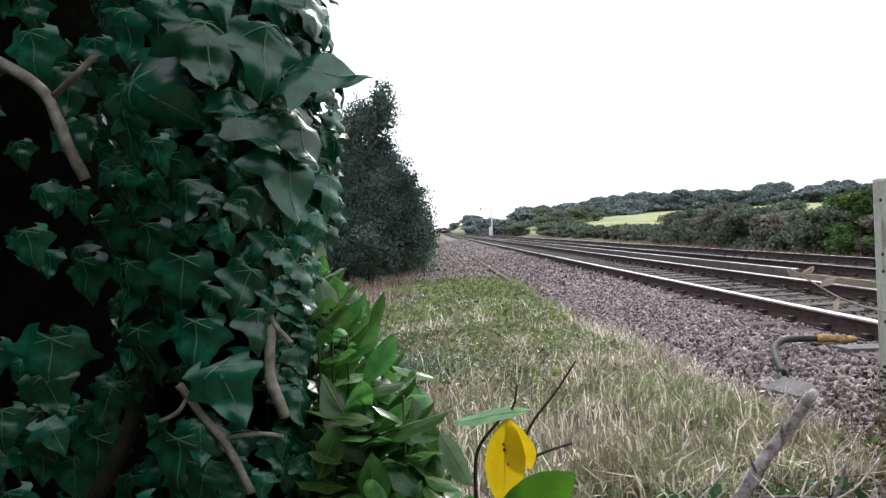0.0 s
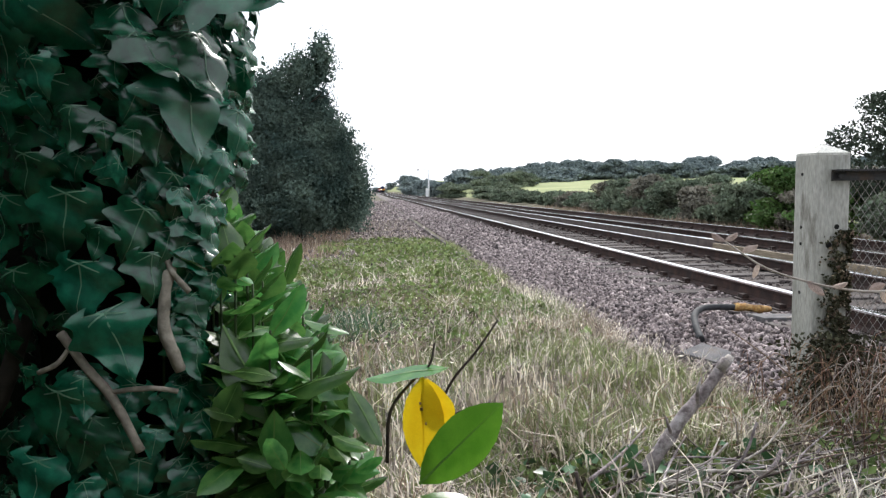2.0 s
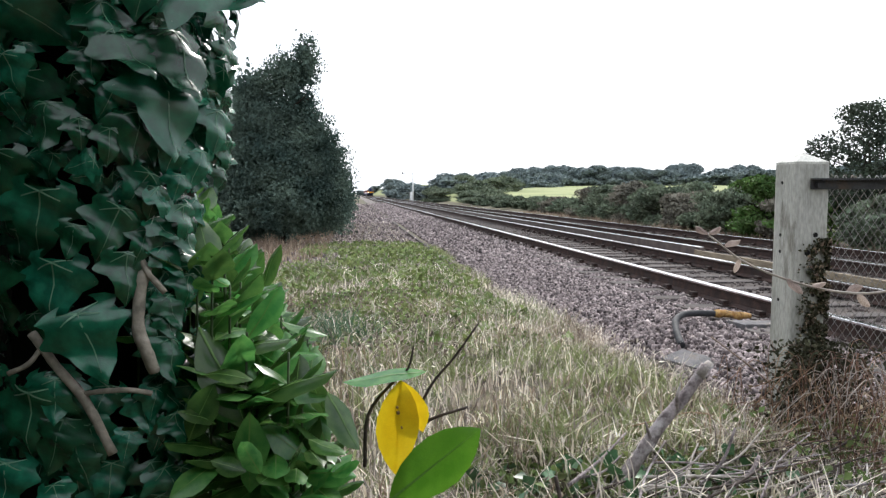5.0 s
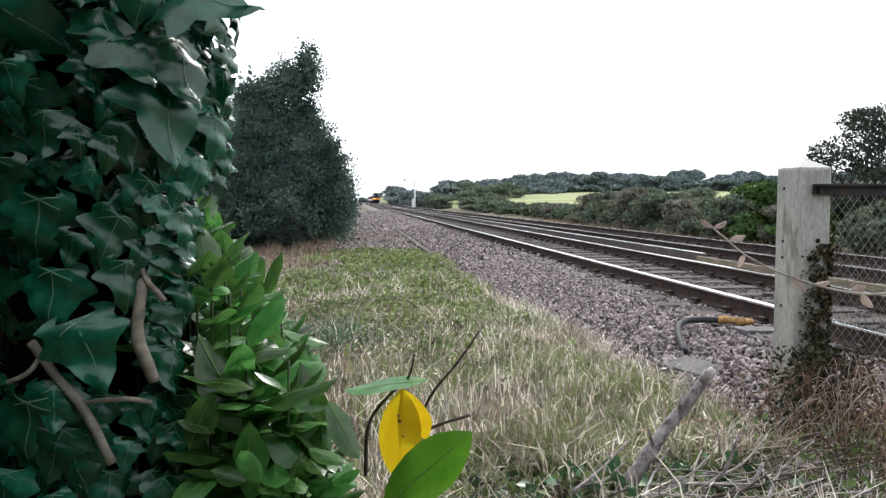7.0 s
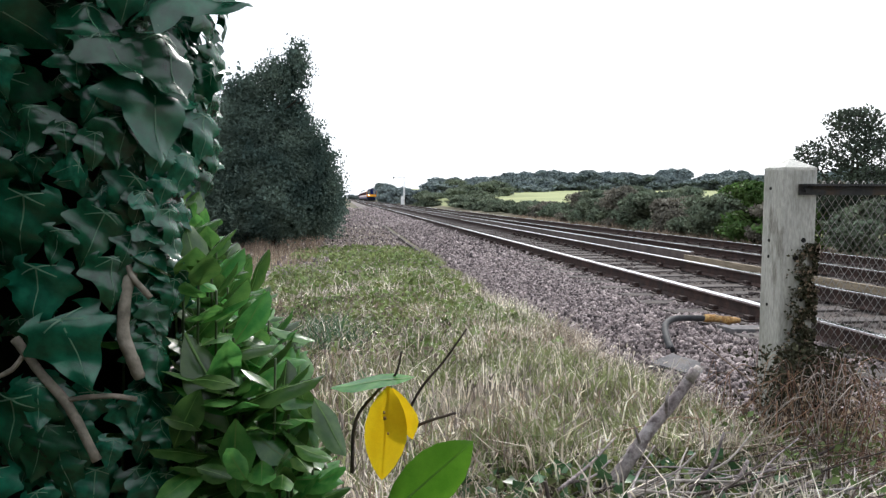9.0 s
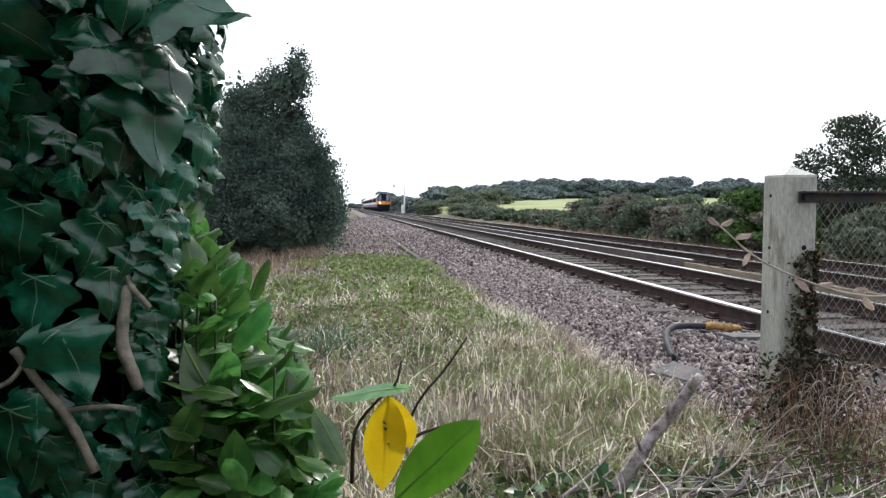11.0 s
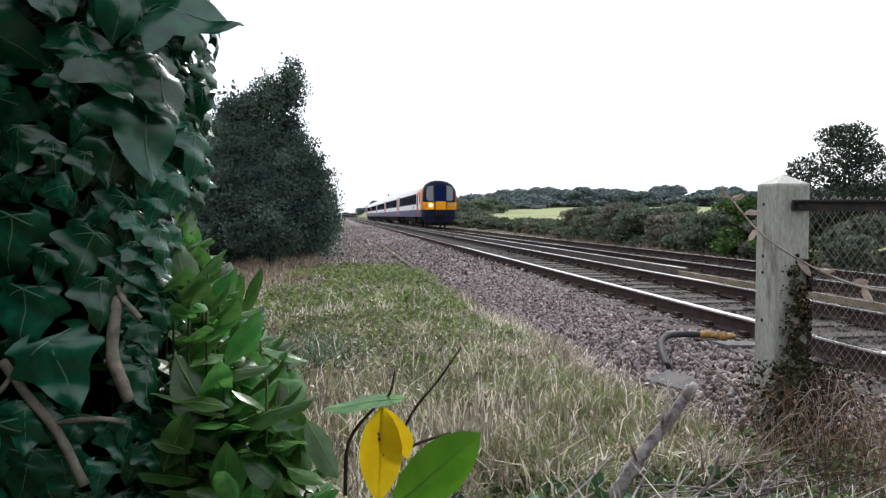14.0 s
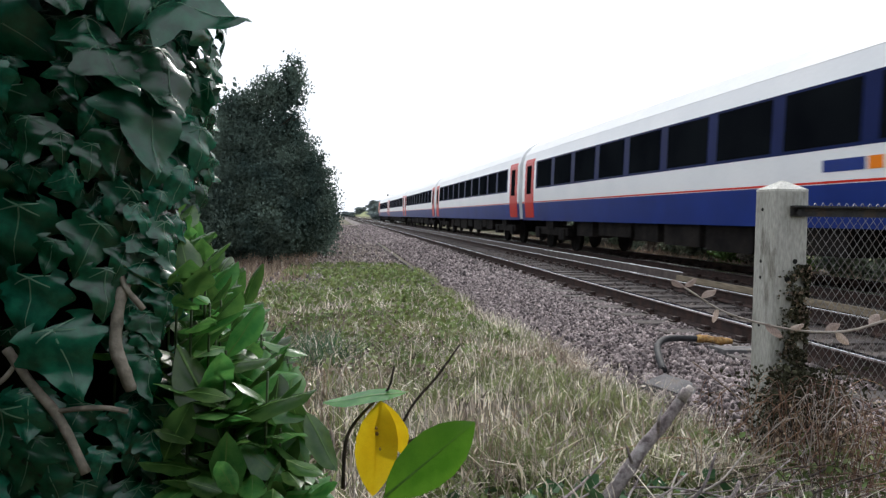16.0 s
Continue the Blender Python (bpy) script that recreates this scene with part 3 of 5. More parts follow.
def build_bogie(parent, y):
    frame_bm = bmesh.new()
    for x in (-1.12, 1.12):
        box(frame_bm, x - 0.09, x + 0.09, y - 1.75, y + 1.75, 0.42, 0.66, 0.03)
        for dy in (-1.3, 1.3):
            box(frame_bm, x - 0.14, x + 0.14, y + dy - 0.22, y + dy + 0.22, 0.30, 0.62, 0.04)
        box(frame_bm, x - 0.12, x + 0.12, y - 0.4, y + 0.4, 0.60, 0.90, 0.03)
    box(frame_bm, -1.1, 1.1, y - 0.3, y + 0.3, 0.40, 0.70)
    part("bogie_frame", frame_bm, M["t_under"], parent)
    for dy in (-1.3, 1.3):
        for x in (-0.75, 0.75):
            w = tube([(x - 0.07, y + dy, 0.42), (x - 0.03, y + dy, 0.42), (x - 0.029, y + dy, 0.42), (x + 0.065, y + dy, 0.42)], [0.45, 0.45, 0.42, 0.42], 24)
            part("wheel", w, M["t_under"], parent)


def build_car(train, y0, length, cab=0):
    """One coach. cab: 1 leading cab, -1 trailing cab, 0 none."""
    a, b = y0 + (1.7 if cab == 1 else 0.25), y0 + length - (1.7 if cab == -1 else 0.25)
    car = part("car", extrude_profile(train_profile(), a, b), M["t_white"], train, "white coach body with rounded roof")
    part("roof", extrude_profile([(x * 1.003, z + 0.004) for x, z in train_profile() if z > 3.05], a + 0.01, b - 0.01), M["t_roof"], car, "pale white roof")
    sa, sb = (y0 + 0.9, b) if cab == 1 else (a, y0 + length - 0.9) if cab == -1 else (a, b)
    part("lower_band", side_strip(0.86, 1.44, sa if cab == 1 else a, sb, 0.004), M["t_blue"], car, "deep blue lower band")
    part("red_line", side_strip(1.452, 1.482, a + (1.2 if cab == 1 else 0), b, 0.005), M["t_red"], car, "thin red line")
    wa, wb = a + (2.75 if cab == 1 else 1.75), b - (2.75 if cab == -1 else 1.75)
    part("window_band", side_strip(1.90, 2.80, wa, wb, 0.003), M["t_band"], car, "dark blue band between the windows")
    n = 10 if not cab else 9
    pitch = (wb - wa) / n
    for k in range(n):
        for s in (-1, 1):
            part("window", side_strip(1.95, 2.76, wa + k * pitch + 0.16, wa + (k + 1) * pitch - 0.16, 0.008, (s,)), M["t_glass"], car, "dark tinted glass")
    for yd in ((y0 + 3.0, b - 1.5) if cab == 1 else (a + 0.25, y0 + length - 4.1) if cab == -1 else (a + 0.25, b - 1.5)):
        for s in (-1, 1):
            part("door", side_strip(0.95, 2.92, yd, yd + 1.1, 0.014, (s,)), M["t_red"], car, "orange-red passenger door")
            part("door_glass", side_strip(1.75, 2.70, yd + 0.26, yd + 0.84, 0.02, (s,)), M["t_glass"], car, "dark door window")
    rnd = random.Random(int(y0 * 10))
    y = a + 5.2
    while y < b - 6.4:
        L = rnd.uniform(0.8, 2.2)
        for s in (-1, 1):
            zb = rnd.uniform(0.32, 0.52)
            part("underfloor_box", boxed(min(s * 0.55, s * 1.22), max(s * 0.55, s * 1.22), y, y + L, zb, 0.9, 0.02), M["t_under"], car)
        y += L + rnd.uniform(0.1, 0.5)
    build_bogie(car, a + 2.9 if cab != 1 else y0 + 3.9)
    build_bogie(car, b - 2.9 if cab != -1 else y0 + length - 3.9)
    if cab != 1:
        part("gangway", boxed(-0.55, 0.55, y0 - 0.27, y0 + 0.27, 1.0, 3.1, 0.05), M["t_under"], car, "dark corridor connection")
    if cab == 1:
        for s in (-1, 1):
            part("lettering_bar", side_strip(1.60, 1.76, y0 + 6.4, y0 + 7.2, 0.006, (s,)), M["t_blue"], car, "small blue bar of lettering")
            part("lettering_bar", side_strip(1.60, 1.76, y0 + 6.1, y0 + 6.35, 0.006, (s,)), M["t_orange"], car, "small orange mark")
    if cab:
        f = cab
        yf = y0 if f == 1 else y0 + length
        P = lambda s, top: train_profile(s, top, 0.9)

        def lean(p, k):
            return [f * k * max(0.0, (z - 1.9)) for x, z in p]
        CAB = ((0.0, 0.80, 3.52, 0.16), (0.10, 0.87, 3.62, 0.15), (0.35, 0.94, 3.72, 0.11), (0.75, 0.985, 3.75, 0.06), (1.2, 1.0, 3.74, 0.02), (1.75, 1.0, 3.75, 0.0))

        def skin(rows, grow, low):
            """A shell over the cab from the given height up."""
            secs = []
            for dy, s, top, k in rows:
                q = P(s, top)
                h = len(q) // 2
                rim = float(np.interp(low, [z for x, z in q[:h]], [x for x, z in q[:h]]))
                p = [((x if z >= low else math.copysign(rim, x)) * (1 + grow), max(z + grow * 0.8, low + 0.001 * i)) for i, (x, z) in enumerate(q)]
                secs.append((yf + f * (dy - grow), p, lean(p, k)))
            return loft(secs, True)
        part("cab", skin(CAB, 0.0, 0.9), M["t_yellow"], car, "yellow cab front")
        part("cab_mask", skin(CAB[:3], 0.010, 2.02), M["t_navy"], car, "black surround of the windscreen")
        part("cab_dome", skin(CAB[1:4], 0.013, 3.13), M["t_navy"], car, "dark rounded brow over the windscreen")
        part("cab_roof", skin(CAB[3:], 0.011, 3.13), M["t_roof"], car, "pale roof behind the brow")
        part("valance", loft([(yf + f * dy, [(s * x, z) for x, z in ((1.15, 0.42), (1.36, 0.9), (1.39, 1.43), (-1.39, 1.43), (-1.36, 0.9), (-1.15, 0.42))], [0] * 6) for dy, s in ((-0.02, 0.80), (0.10, 0.88), (0.40, 0.96), (0.9, 1.005))]), M["t_navy"], car, "dark navy valance below the cab")
        for s in (-1, 1):
            g = bmesh.new()
            q = [(0.49, 2.12), (0.93, 2.12), (1.03, 2.22), (1.09, 2.55), (1.03, 3.08), (0.92, 3.26), (0.49, 3.32)]
            v1 = [g.verts.new((s * x, yf + f * (-0.03 + 0.16 * (z - 1.9) + 0.10 * max(0, x - 0.85)), z)) for x, z in q]
            v2 = [g.verts.new((v.co.x, v.co.y + f * 0.06, v.co.z)) for v in v1]
            g.faces.new(v1)
            g.faces.new(v2[::-1])
            for i in range(7):
                g.faces.new((v1[i], v1[(i + 1) % 7], v2[(i + 1) % 7], v2[i]))
            part("windscreen", g, M["t_screen"], car, "dark windscreen")
            for x, r in ((0.72, 0.085), (0.93, 0.07)):
                lit = f == 1 and x < 0.9 and s == -1
                lamp = tube([(s * x, yf - f * 0.05, 1.78), (s * x, yf + f * 0.1, 1.78)], [r, r], 14)
                part("headlight", lamp, M["t_light"] if lit else M["t_lens"], car, "lit headlight" if lit else "")
        arch = [(0.46, 0.98), (0.46, 3.16), (0.43, 3.30), (0.35, 3.40), (0.22, 3.46), (0.0, 3.48), (-0.22, 3.46), (-0.35, 3.40), (-0.43, 3.30), (-0.46, 3.16), (-0.46, 0.98)]
        part("end_gangway", loft([(yf + f * dy, [(x * k, z - 0.02 * (1 - k) * 30) for x, z in arch], [0] * 11) for dy, k in ((-0.42, 0.94), (-0.39, 1.0), (0.55, 1.0))]), M["t_navy"], car, "dark navy gangway standing proud of the cab")
        part("gangway_door", boxed(-0.35, 0.35, yf - f * 0.42 - 0.012, yf - f * 0.42 + 0.012, 2.08, 3.22, 0.01), M["t_band"], car, "dark blue gangway door")
        part("gangway_panel", boxed(-0.40, 0.40, yf - f * 0.42 - 0.014, yf - f * 0.42 + 0.014, 1.42, 2.06, 0.01), M["t_yellow"], car, "yellow panel")
        part("coupler", boxed(-0.22, 0.22, min(yf - f * 0.55, yf), max(yf - f * 0.55, yf), 0.72, 1.06, 0.05), M["t_under"], car)
        part("plough", boxed(-1.1, 1.1, min(yf + f * 0.1, yf + f * 0.35), max(yf + f * 0.1, yf + f * 0.35), 0.18, 0.5, 0.03), M["t_under"], car)
        red = [(1.46, 0.40, 0.62), (1.65, 0.50, 0.95), (2.05, 0.68, 1.42), (2.55, 0.86, 1.66), (3.06, 0.98, 1.66)]
        amber = [(1.46, 0.30, 0.42), (1.65, 0.36, 0.53), (2.05, 0.46, 0.72), (2.55, 0.56, 0.92), (3.06, 0.66, 1.06)]
        orange = [(1.95, 1.34, 1.40), (2.15, 1.50, 1.95), (2.4, 1.62, 2.4), (2.75, 1.64, 2.90), (3.06, 1.64, 2.98)]
        for s in (-1, 1):
            part("red_sweep", side_sweep(red, 0.010, yf, f, s), M["t_flame"], car, "red sweep of paint")
            part("amber_sweep", side_sweep(amber, 0.013, yf, f, s), M["t_orange"], car, "amber edge of the red sweep")
            part("orange_sweep", side_sweep(orange, 0.007, yf, f, s), M["t_orange"], car, "orange sweep of paint")
            part("cab_side_window", side_strip(1.88, 2.86, yf + min(f * 1.72, f * 2.05), yf + max(f * 1.72, f * 2.05), 0.016, (s,)), M["t_glass"], car, "narrow cab side window")


def build_train():
    train = tagged(new("train"), "white and blue five-coach electric train with red doors, yellow front", "train")
    y = 0.0
    for k in range(5):
        L = 23.5 if k in (0, 4) else 23.0
        build_car(train, y, L, 1 if k == 0 else -1 if k == 4 else 0)
        y += L
    return train


# ---- lineside things ----
def build_fence():
    X0, Y0, W = 1.822, 2.825, 0.15
    X1, Y1 = X0 + W, Y0 + W
    post = tagged(new("fence_post"), "square weathered concrete fence post with pyramid top and bolt holes", "fence post")
    post.location = (X0 + W / 2, Y0 + W / 2, 0)
    h = W / 2
    bm = bmesh.new()
    box(bm, -h, h, -h, h, -0.1, 1.075, 0.008)
    for v in bm.verts:
        k = noise.noise(v.co * 9) * 0.002
        v.co.x += k
    part("shaft", bm, M["concrete"], post)
    bm = bmesh.new()
    low = [bm.verts.new((sx * (h - 0.001), sy * (h - 0.001), 1.073)) for sx, sy in ((-1, -1), (1, -1), (1, 1), (-1, 1))]
    mid = [bm.verts.new((v.co.x, v.co.y, 1.082)) for v in low]
    top = [bm.verts.new((sx * 0.006, sy * 0.006, 1.120)) for sx, sy in ((-1, -1), (1, -1), (1, 1), (-1, 1))]
    for a, b in ((low, mid), (mid, top)):
        for i in range(4):
            bm.faces.new((a[i], a[(i + 1) % 4], b[(i + 1) % 4], b[i]))
    bm.faces.new(top)
    part("cap", bm, M["cap"], post, "pale pyramid cap")
    for z in (0.995, 0.77, 0.70, 0.49):
        part("bolt_hole", tube([(-h - 0.0015, 0.02, z), (-h + 0.004, 0.02, z)], 0.0075, 10), M["hole"], post)
    for z, x, r in ((0.775, 0.022, 0.011), (0.70, -0.012, 0.013), (0.52, 0.02, 0.008)):
        part("bolt_hole", tube([(x, -h - 0.0015, z), (x, -h + 0.004, z)], r, 10), M["hole"], post)
    fence = tagged(new("chain_link_fence"), "rusty chain-link mesh hung from a black angle-iron rail", "fence")
    fence.location = (X1, Y0, 0)
    L = 1.35
    bm = bmesh.new()
    box(bm, -0.085, L, -0.055, -0.004, 1.005, 1.012)
    box(bm, -0.085, L, -0.012, -0.003, 0.966, 1.006)
    part("top_rail", bm, M["black_steel"], fence, "black angle-iron rail")
    part("rail_bolt", tube([(-0.06, -0.03, 0.985), (-0.06, -0.008, 0.985)], 0.011, 6), M["black_steel"], fence)
    p, hgt = 0.0185, 0.050
    n = int(L / p)
    for k in range(n):
        pts = []
        x0 = 0.004 + k * p
        z, i = 1.026, 0
        while z > 0.12:
            pts.append((x0 + (p + 0.002) * ((i + k) % 2), 0.012 + 0.004 * ((i + k) % 2), z))
            z -= hgt / 2
            i += 1
        part("wire", tube(pts, 0.0014, 4), M["wire"], fence)
    for x in (L + 0.05,):
        p2 = part("end_post", boxed(L, L + 0.12, -0.02, 0.10, -0.2, 1.075, 0.01), M["concrete"], fence)


def build_cable():
    c = tagged(new("bond_cable"), "thick black cable bent over the ballast with an orange end", "cable")
    pts = [(3.18, 6.04, -0.115), (2.98, 6.02, -0.105), (2.82, 5.93, -0.10), (2.68, 5.76, -0.12), (2.58, 5.52, -0.17), (2.52, 5.30, -0.23)]
    part("sheath", tube(spline(pts), 0.028, 10), M["cable"], c)
    part("end_sleeve", tube(spline([(3.17, 6.04, -0.115), (3.27, 6.03, -0.115), (3.38, 6.0, -0.13), (3.50, 6.02, -0.14)], 3), [0.030, 0.034, 0.040, 0.034, 0.028, 0.036, 0.042, 0.030, 0.026, 0.02], 9, rough=0.2), M["orange"], c, "dirty orange end sleeve")
    s = tagged(new("trough_lid"), "tilted grey concrete trough lid at the edge of the ballast", "concrete lid")
    s.matrix_basis = pose(2.44, 4.80, -0.27, 4, -7, 30)
    part("slab", boxed(-0.13, 0.13, -0.26, 0.26, -0.03, 0.03, 0.012), M["slab"], s)
    w = tagged(new("sleeper_end_slab"), "pale worn concrete slab under the cable end", "concrete slab")
    w.matrix_basis = pose(3.40, 5.72, -0.165, 0, 3, 8)
    part("slab", boxed(-0.22, 0.25, -0.10, 0.12, -0.03, 0.022, 0.01), M["slab"], w)


def build_mast():
    m = tagged(new("signal_mast"), "pale grey signal mast with a bracket arm and white cabinet", "signal mast")
    m.location = (10.9, 134, 0)
    part("pole", tube([(0, 0, -0.6), (0, 0, 4.9)], [0.16, 0.12], 10), M["white_steel"], m)
    part("arm", boxed(-1.9, 0.15, -0.07, 0.07, 4.70, 4.80), M["white_steel"], m)
    part("signal_head", boxed(-2.05, -1.80, -0.12, 0.12, 4.55, 4.95, 0.04), M["slab"], m)
    part("cabinet", boxed(-0.55, -0.05, -0.4, 0.4, -0.6, 1.35, 0.05), M["white_steel"], m, "white equipment cabinet")
    part("base", boxed(-0.5, 0.5, -0.5, 0.5, -0.75, -0.45, 0.04), M["concrete"], m)


# ---- trees and bushes ----
def crown_points(n, lobes, shell=0.55):
    """Leaf places in a set of egg-shaped lobes (x, y, z, rx, rz), denser near their skin, with gaps."""
    out = []
    w = np.array([l[3] ** 2 * l[4] for l in lobes])
    w = w / w.sum()
    for l, f in zip(lobes, w):
        k = int(n * f * 1.6) + 5
        d = np.random.normal(size=(k, 3))
        d /= np.linalg.norm(d, axis=1, keepdims=True)
        r = np.random.uniform(shell, 1.0, (k, 1)) ** 0.7
        bump_ = np.array([noise.noise(Vector((float(q[0]) * 2.4 + l[0], float(q[1]) * 2.4 + l[1], float(q[2]) * 2.4 + l[2]))) for q in d])
        keep = bump_ > np.random.uniform(-0.75, 0.12, k)
        p = d * r * (1 + 0.35 * bump_[:, None]) * [l[3], l[3], l[4]] + [l[0], l[1], l[2]]
        out.append(p[keep])
    return np.concatenate(out)


def tree_thing(name, label, cat, at, height, radius, n, leaf, material, seed, pointed=False, trunk=0.35, group="", bare=0.12, dark_core=True, lobes=None, airy=False):
    random.seed(seed), np.random.seed(seed)
    x, y = at
    z0 = float(ground_z(x, y))
    t = tagged(new(name), label, cat, group)
    t.location = (x, y, z0)
    stem = tube(spline([(0, 0, -0.1), (radius * 0.05, 0, height * 0.3), (-radius * 0.04, radius * 0.05, height * 0.6), (0, 0, height * 0.8)], 4), [height * 0.022 * (1 - 0.06 * i) for i in range(13)], 7)
    for k in range(14):
        zz = height * random.uniform(0.12, 0.62)
        a = random.uniform(0, 6.28)
        rr = radius * (1.05 - 0.6 * (zz / height)) * random.uniform(0.5, 0.95)
        tube(spline([(0, 0, zz), (math.cos(a) * rr * 0.5, math.sin(a) * rr * 0.5, zz + rr * 0.18), (math.cos(a) * rr, math.sin(a) * rr, zz + rr * 0.45)], 3), [height * 0.009 * (1 - 0.12 * i) for i in range(7)], 5, stem)
    part("trunk", stem, M["trunk"], t)
    if lobes:
        pass
    elif pointed:
        lobes = []
        m = 16
        for k in range(m):
            f = k / (m - 1)
            zz = height * (bare + 0.06 + (0.86 - bare) * f)
            rr = radius * (0.62 + 0.5 * math.sin(min(1, f * 1.5 + 0.25) * math.pi * 0.5)) * (1 - f) ** 0.6 + 0.12 * radius
            for j in range(3 if f < 0.75 else 1):
                a = random.uniform(0, 6.28)
                lobes.append((math.cos(a) * rr * 0.5, math.sin(a) * rr * 0.5, zz, rr * 0.68, height * 0.085))
    else:
        lobes = []
        for k in range(44 if airy else 13):
            a, u = random.uniform(0, 6.28), random.uniform(0, 1)
            zz = height * (bare + 0.14 + (0.80 - bare) * u)
            rr = radius * math.sin(math.pi * (0.22 + 0.68 * u)) * random.uniform(0.2, 0.7)
            lobes.append((math.cos(a) * rr, math.sin(a) * rr, zz, radius * random.uniform(0.32, 0.52) * (0.56 if airy else 1), height * random.uniform(0.11, 0.19) * (0.56 if airy else 1)))
    pts = crown_points(n, lobes)
    if pointed or len(lobes) == 16:
        pts = np.concatenate([pts, crown_points(n // 4, [(p, q, r, s * 1.2, u * 1.2) for p, q, r, s, u in lobes], 0.8)])
    part("crown", leaf_cloud("crown", pts, leaf), material, t)
    if dark_core:
        core = crown_points(n // 5, [(a, b, c, d * 0.72, e * 0.75) for a, b, c, d, e in lobes], 0.2)
        part("inner_foliage", leaf_cloud("inner_foliage", core, leaf * 2.4), material, t)
    return t


def build_trees():
    big = [(0.58, 0, 4.80, 0.30, 0.45), (0.55, 0, 4.35, 0.42, 0.5), (0.1, 0, 4.2, 0.55, 0.55), (-0.55, 0, 3.85, 0.55, 0.45), (0.35, 0, 3.45, 0.58, 0.5), (-0.7, 0, 3.0, 0.9, 0.7), (0.5, 0, 2.75, 0.78, 0.62), (0.95, 0, 2.2, 0.62, 0.6),
           (0.0, -0.2, 2.1, 1.1, 0.8), (1.0, -0.1, 1.45, 0.70, 0.75), (0.0, -0.3, 1.2, 1.2, 0.8), (-1.0, 0, 1.9, 1.0, 0.8), (-1.0, 0, 1.0, 1.1, 0.7), (1.05, -0.1, 0.75, 0.55, 0.45), (0.3, -0.2, 0.7, 0.9, 0.45), (-0.85, 0, 3.6, 0.5, 0.5)]
    tree_thing("evergreen_bush", "tall dark evergreen bush with feathery top beside the line", "bush", (-1.74, 18.6), 5.3, 1.6, 60000, 0.066, M["hedge"], 9, group="row of evergreen bushes", lobes=big)
    hedge = "tall dark evergreen bush in a row beside the line"
    for i, (x, y, h, r, n) in enumerate(((-2.75, 19.6, 4.8, 1.3, 8000), (-3.7, 20.5, 4.3, 1.2, 7000), (-4.9, 20.0, 5.2, 1.6, 9000), (-1.55, 22.5, 4.1, 1.35, 8000), (-1.5, 26.5, 3.8, 1.3, 7000), (-1.55, 31, 3.6, 1.35, 5000), (-1.7, 37, 3.6, 1.4, 4000), (-1.8, 45, 3.6, 1.5, 3000), (-2.0, 56, 3.6, 1.6, 2500), (-2.3, 70, 3.6, 1.8, 2500), (-2.8, 90, 4.0, 2.2, 2500))):
        tree_thing("evergreen_bush", hedge, "bush", (x, y), h, r, n, 0.085 if y < 30 else 0.16, M["hedge"], 10 + i, True, group="row of evergreen bushes", bare=0.0)
    # across the line
    for i, (x, y, h, r) in enumerate(((12.9, 16.9, 3.6, 1.7), (15.2, 16.4, 3.7, 1.8))):
        tree_thing("hedgerow_tree", "small open-crowned hedgerow tree across the line", "tree", (x, y), h, r * 1.1, 9000, 0.085, M["tree"], 40 + i, group="hedgerow trees", bare=0.10, dark_core=False, airy=True)
    rows = [(12.3, 20.5, 1.9, 1.5), (12.0, 17.6, 1.5, 1.2), (12.6, 24.5, 1.55, 1.4), (12.8, 28.5, 1.75, 1.6), (12.9, 32.5, 1.9, 1.6), (13.2, 37, 2.0, 1.8), (13.6, 42, 1.55, 1.7), (14, 48, 1.5, 1.8), (14.5, 56, 1.6, 2.0), (14, 66, 1.6, 2.2), (14.5, 80, 1.9, 2.6), (15.5, 96, 2.2, 3.0), (11.6, 14.6, 1.35, 1.0), (15.5, 22, 2.1, 1.6), (16, 27.5, 1.9, 1.6), (13.5, 110, 2.4, 3.0), (18, 104, 2.6, 3.2), (22, 112, 2.7, 3.2), (17, 88, 2.2, 3.0), (13, 122, 2.6, 2.6), (19, 124, 3.4, 3.4), (26, 122, 3.0, 3.4), (15.6, 31, 1.7, 1.6), (16.5, 40, 2.1, 1.9), (12.4, 22.6, 1.5, 1.4), (12.7, 26.5, 1.5, 1.5), (13.0, 30.5, 1.6, 1.5), (13.0, 34.8, 1.75, 1.6), (13.4, 39.4, 1.7, 1.7), (13.8, 45, 1.4, 1.7), (14.2, 52, 1.4, 1.8), (14.2, 61, 1.5, 2.0), (14.2, 73, 1.6, 2.3), (14.6, 88, 1.9, 2.6), (12.1, 19.0, 1.5, 1.2), (16.2, 25, 2.0, 1.6), (17, 34, 2.0, 1.9)]
    for i, (x, y, h, r) in enumerate(rows):
        h *= 0.62 if 41 < y < 100 else 0.9
        brown = i % 3 == 1 and y < 60
        tree_thing("lineside_bush", "leafy fresh green bush across the tracks" if i < 2 else "scrubby brownish bramble bush across the tracks" if brown else "scrubby dull green bush across the tracks", "bush", (x, y), h, r, 3600, 0.12 if y < 40 else 0.2, M["bush_green"] if i < 2 else M["bush_brown"] if brown else M["bush"], 60 + i, group="lineside bushes", bare=-0.1)
    # woodland belt behind the field and trees near the mast, haze mixed into their colour
    protos = [tree_thing("woodland_tree", "distant broadleaf tree in haze-pale colour at the edge of the field", "tree", (150 + 6 * k, 190), 4.3 + 0.75 * k, 4.8, 3000, 0.6, M["far_tree"], 100 + k, group="woodland belt", bare=0.0) for k in range(4)]
    rnd = random.Random(5)
    k = 0
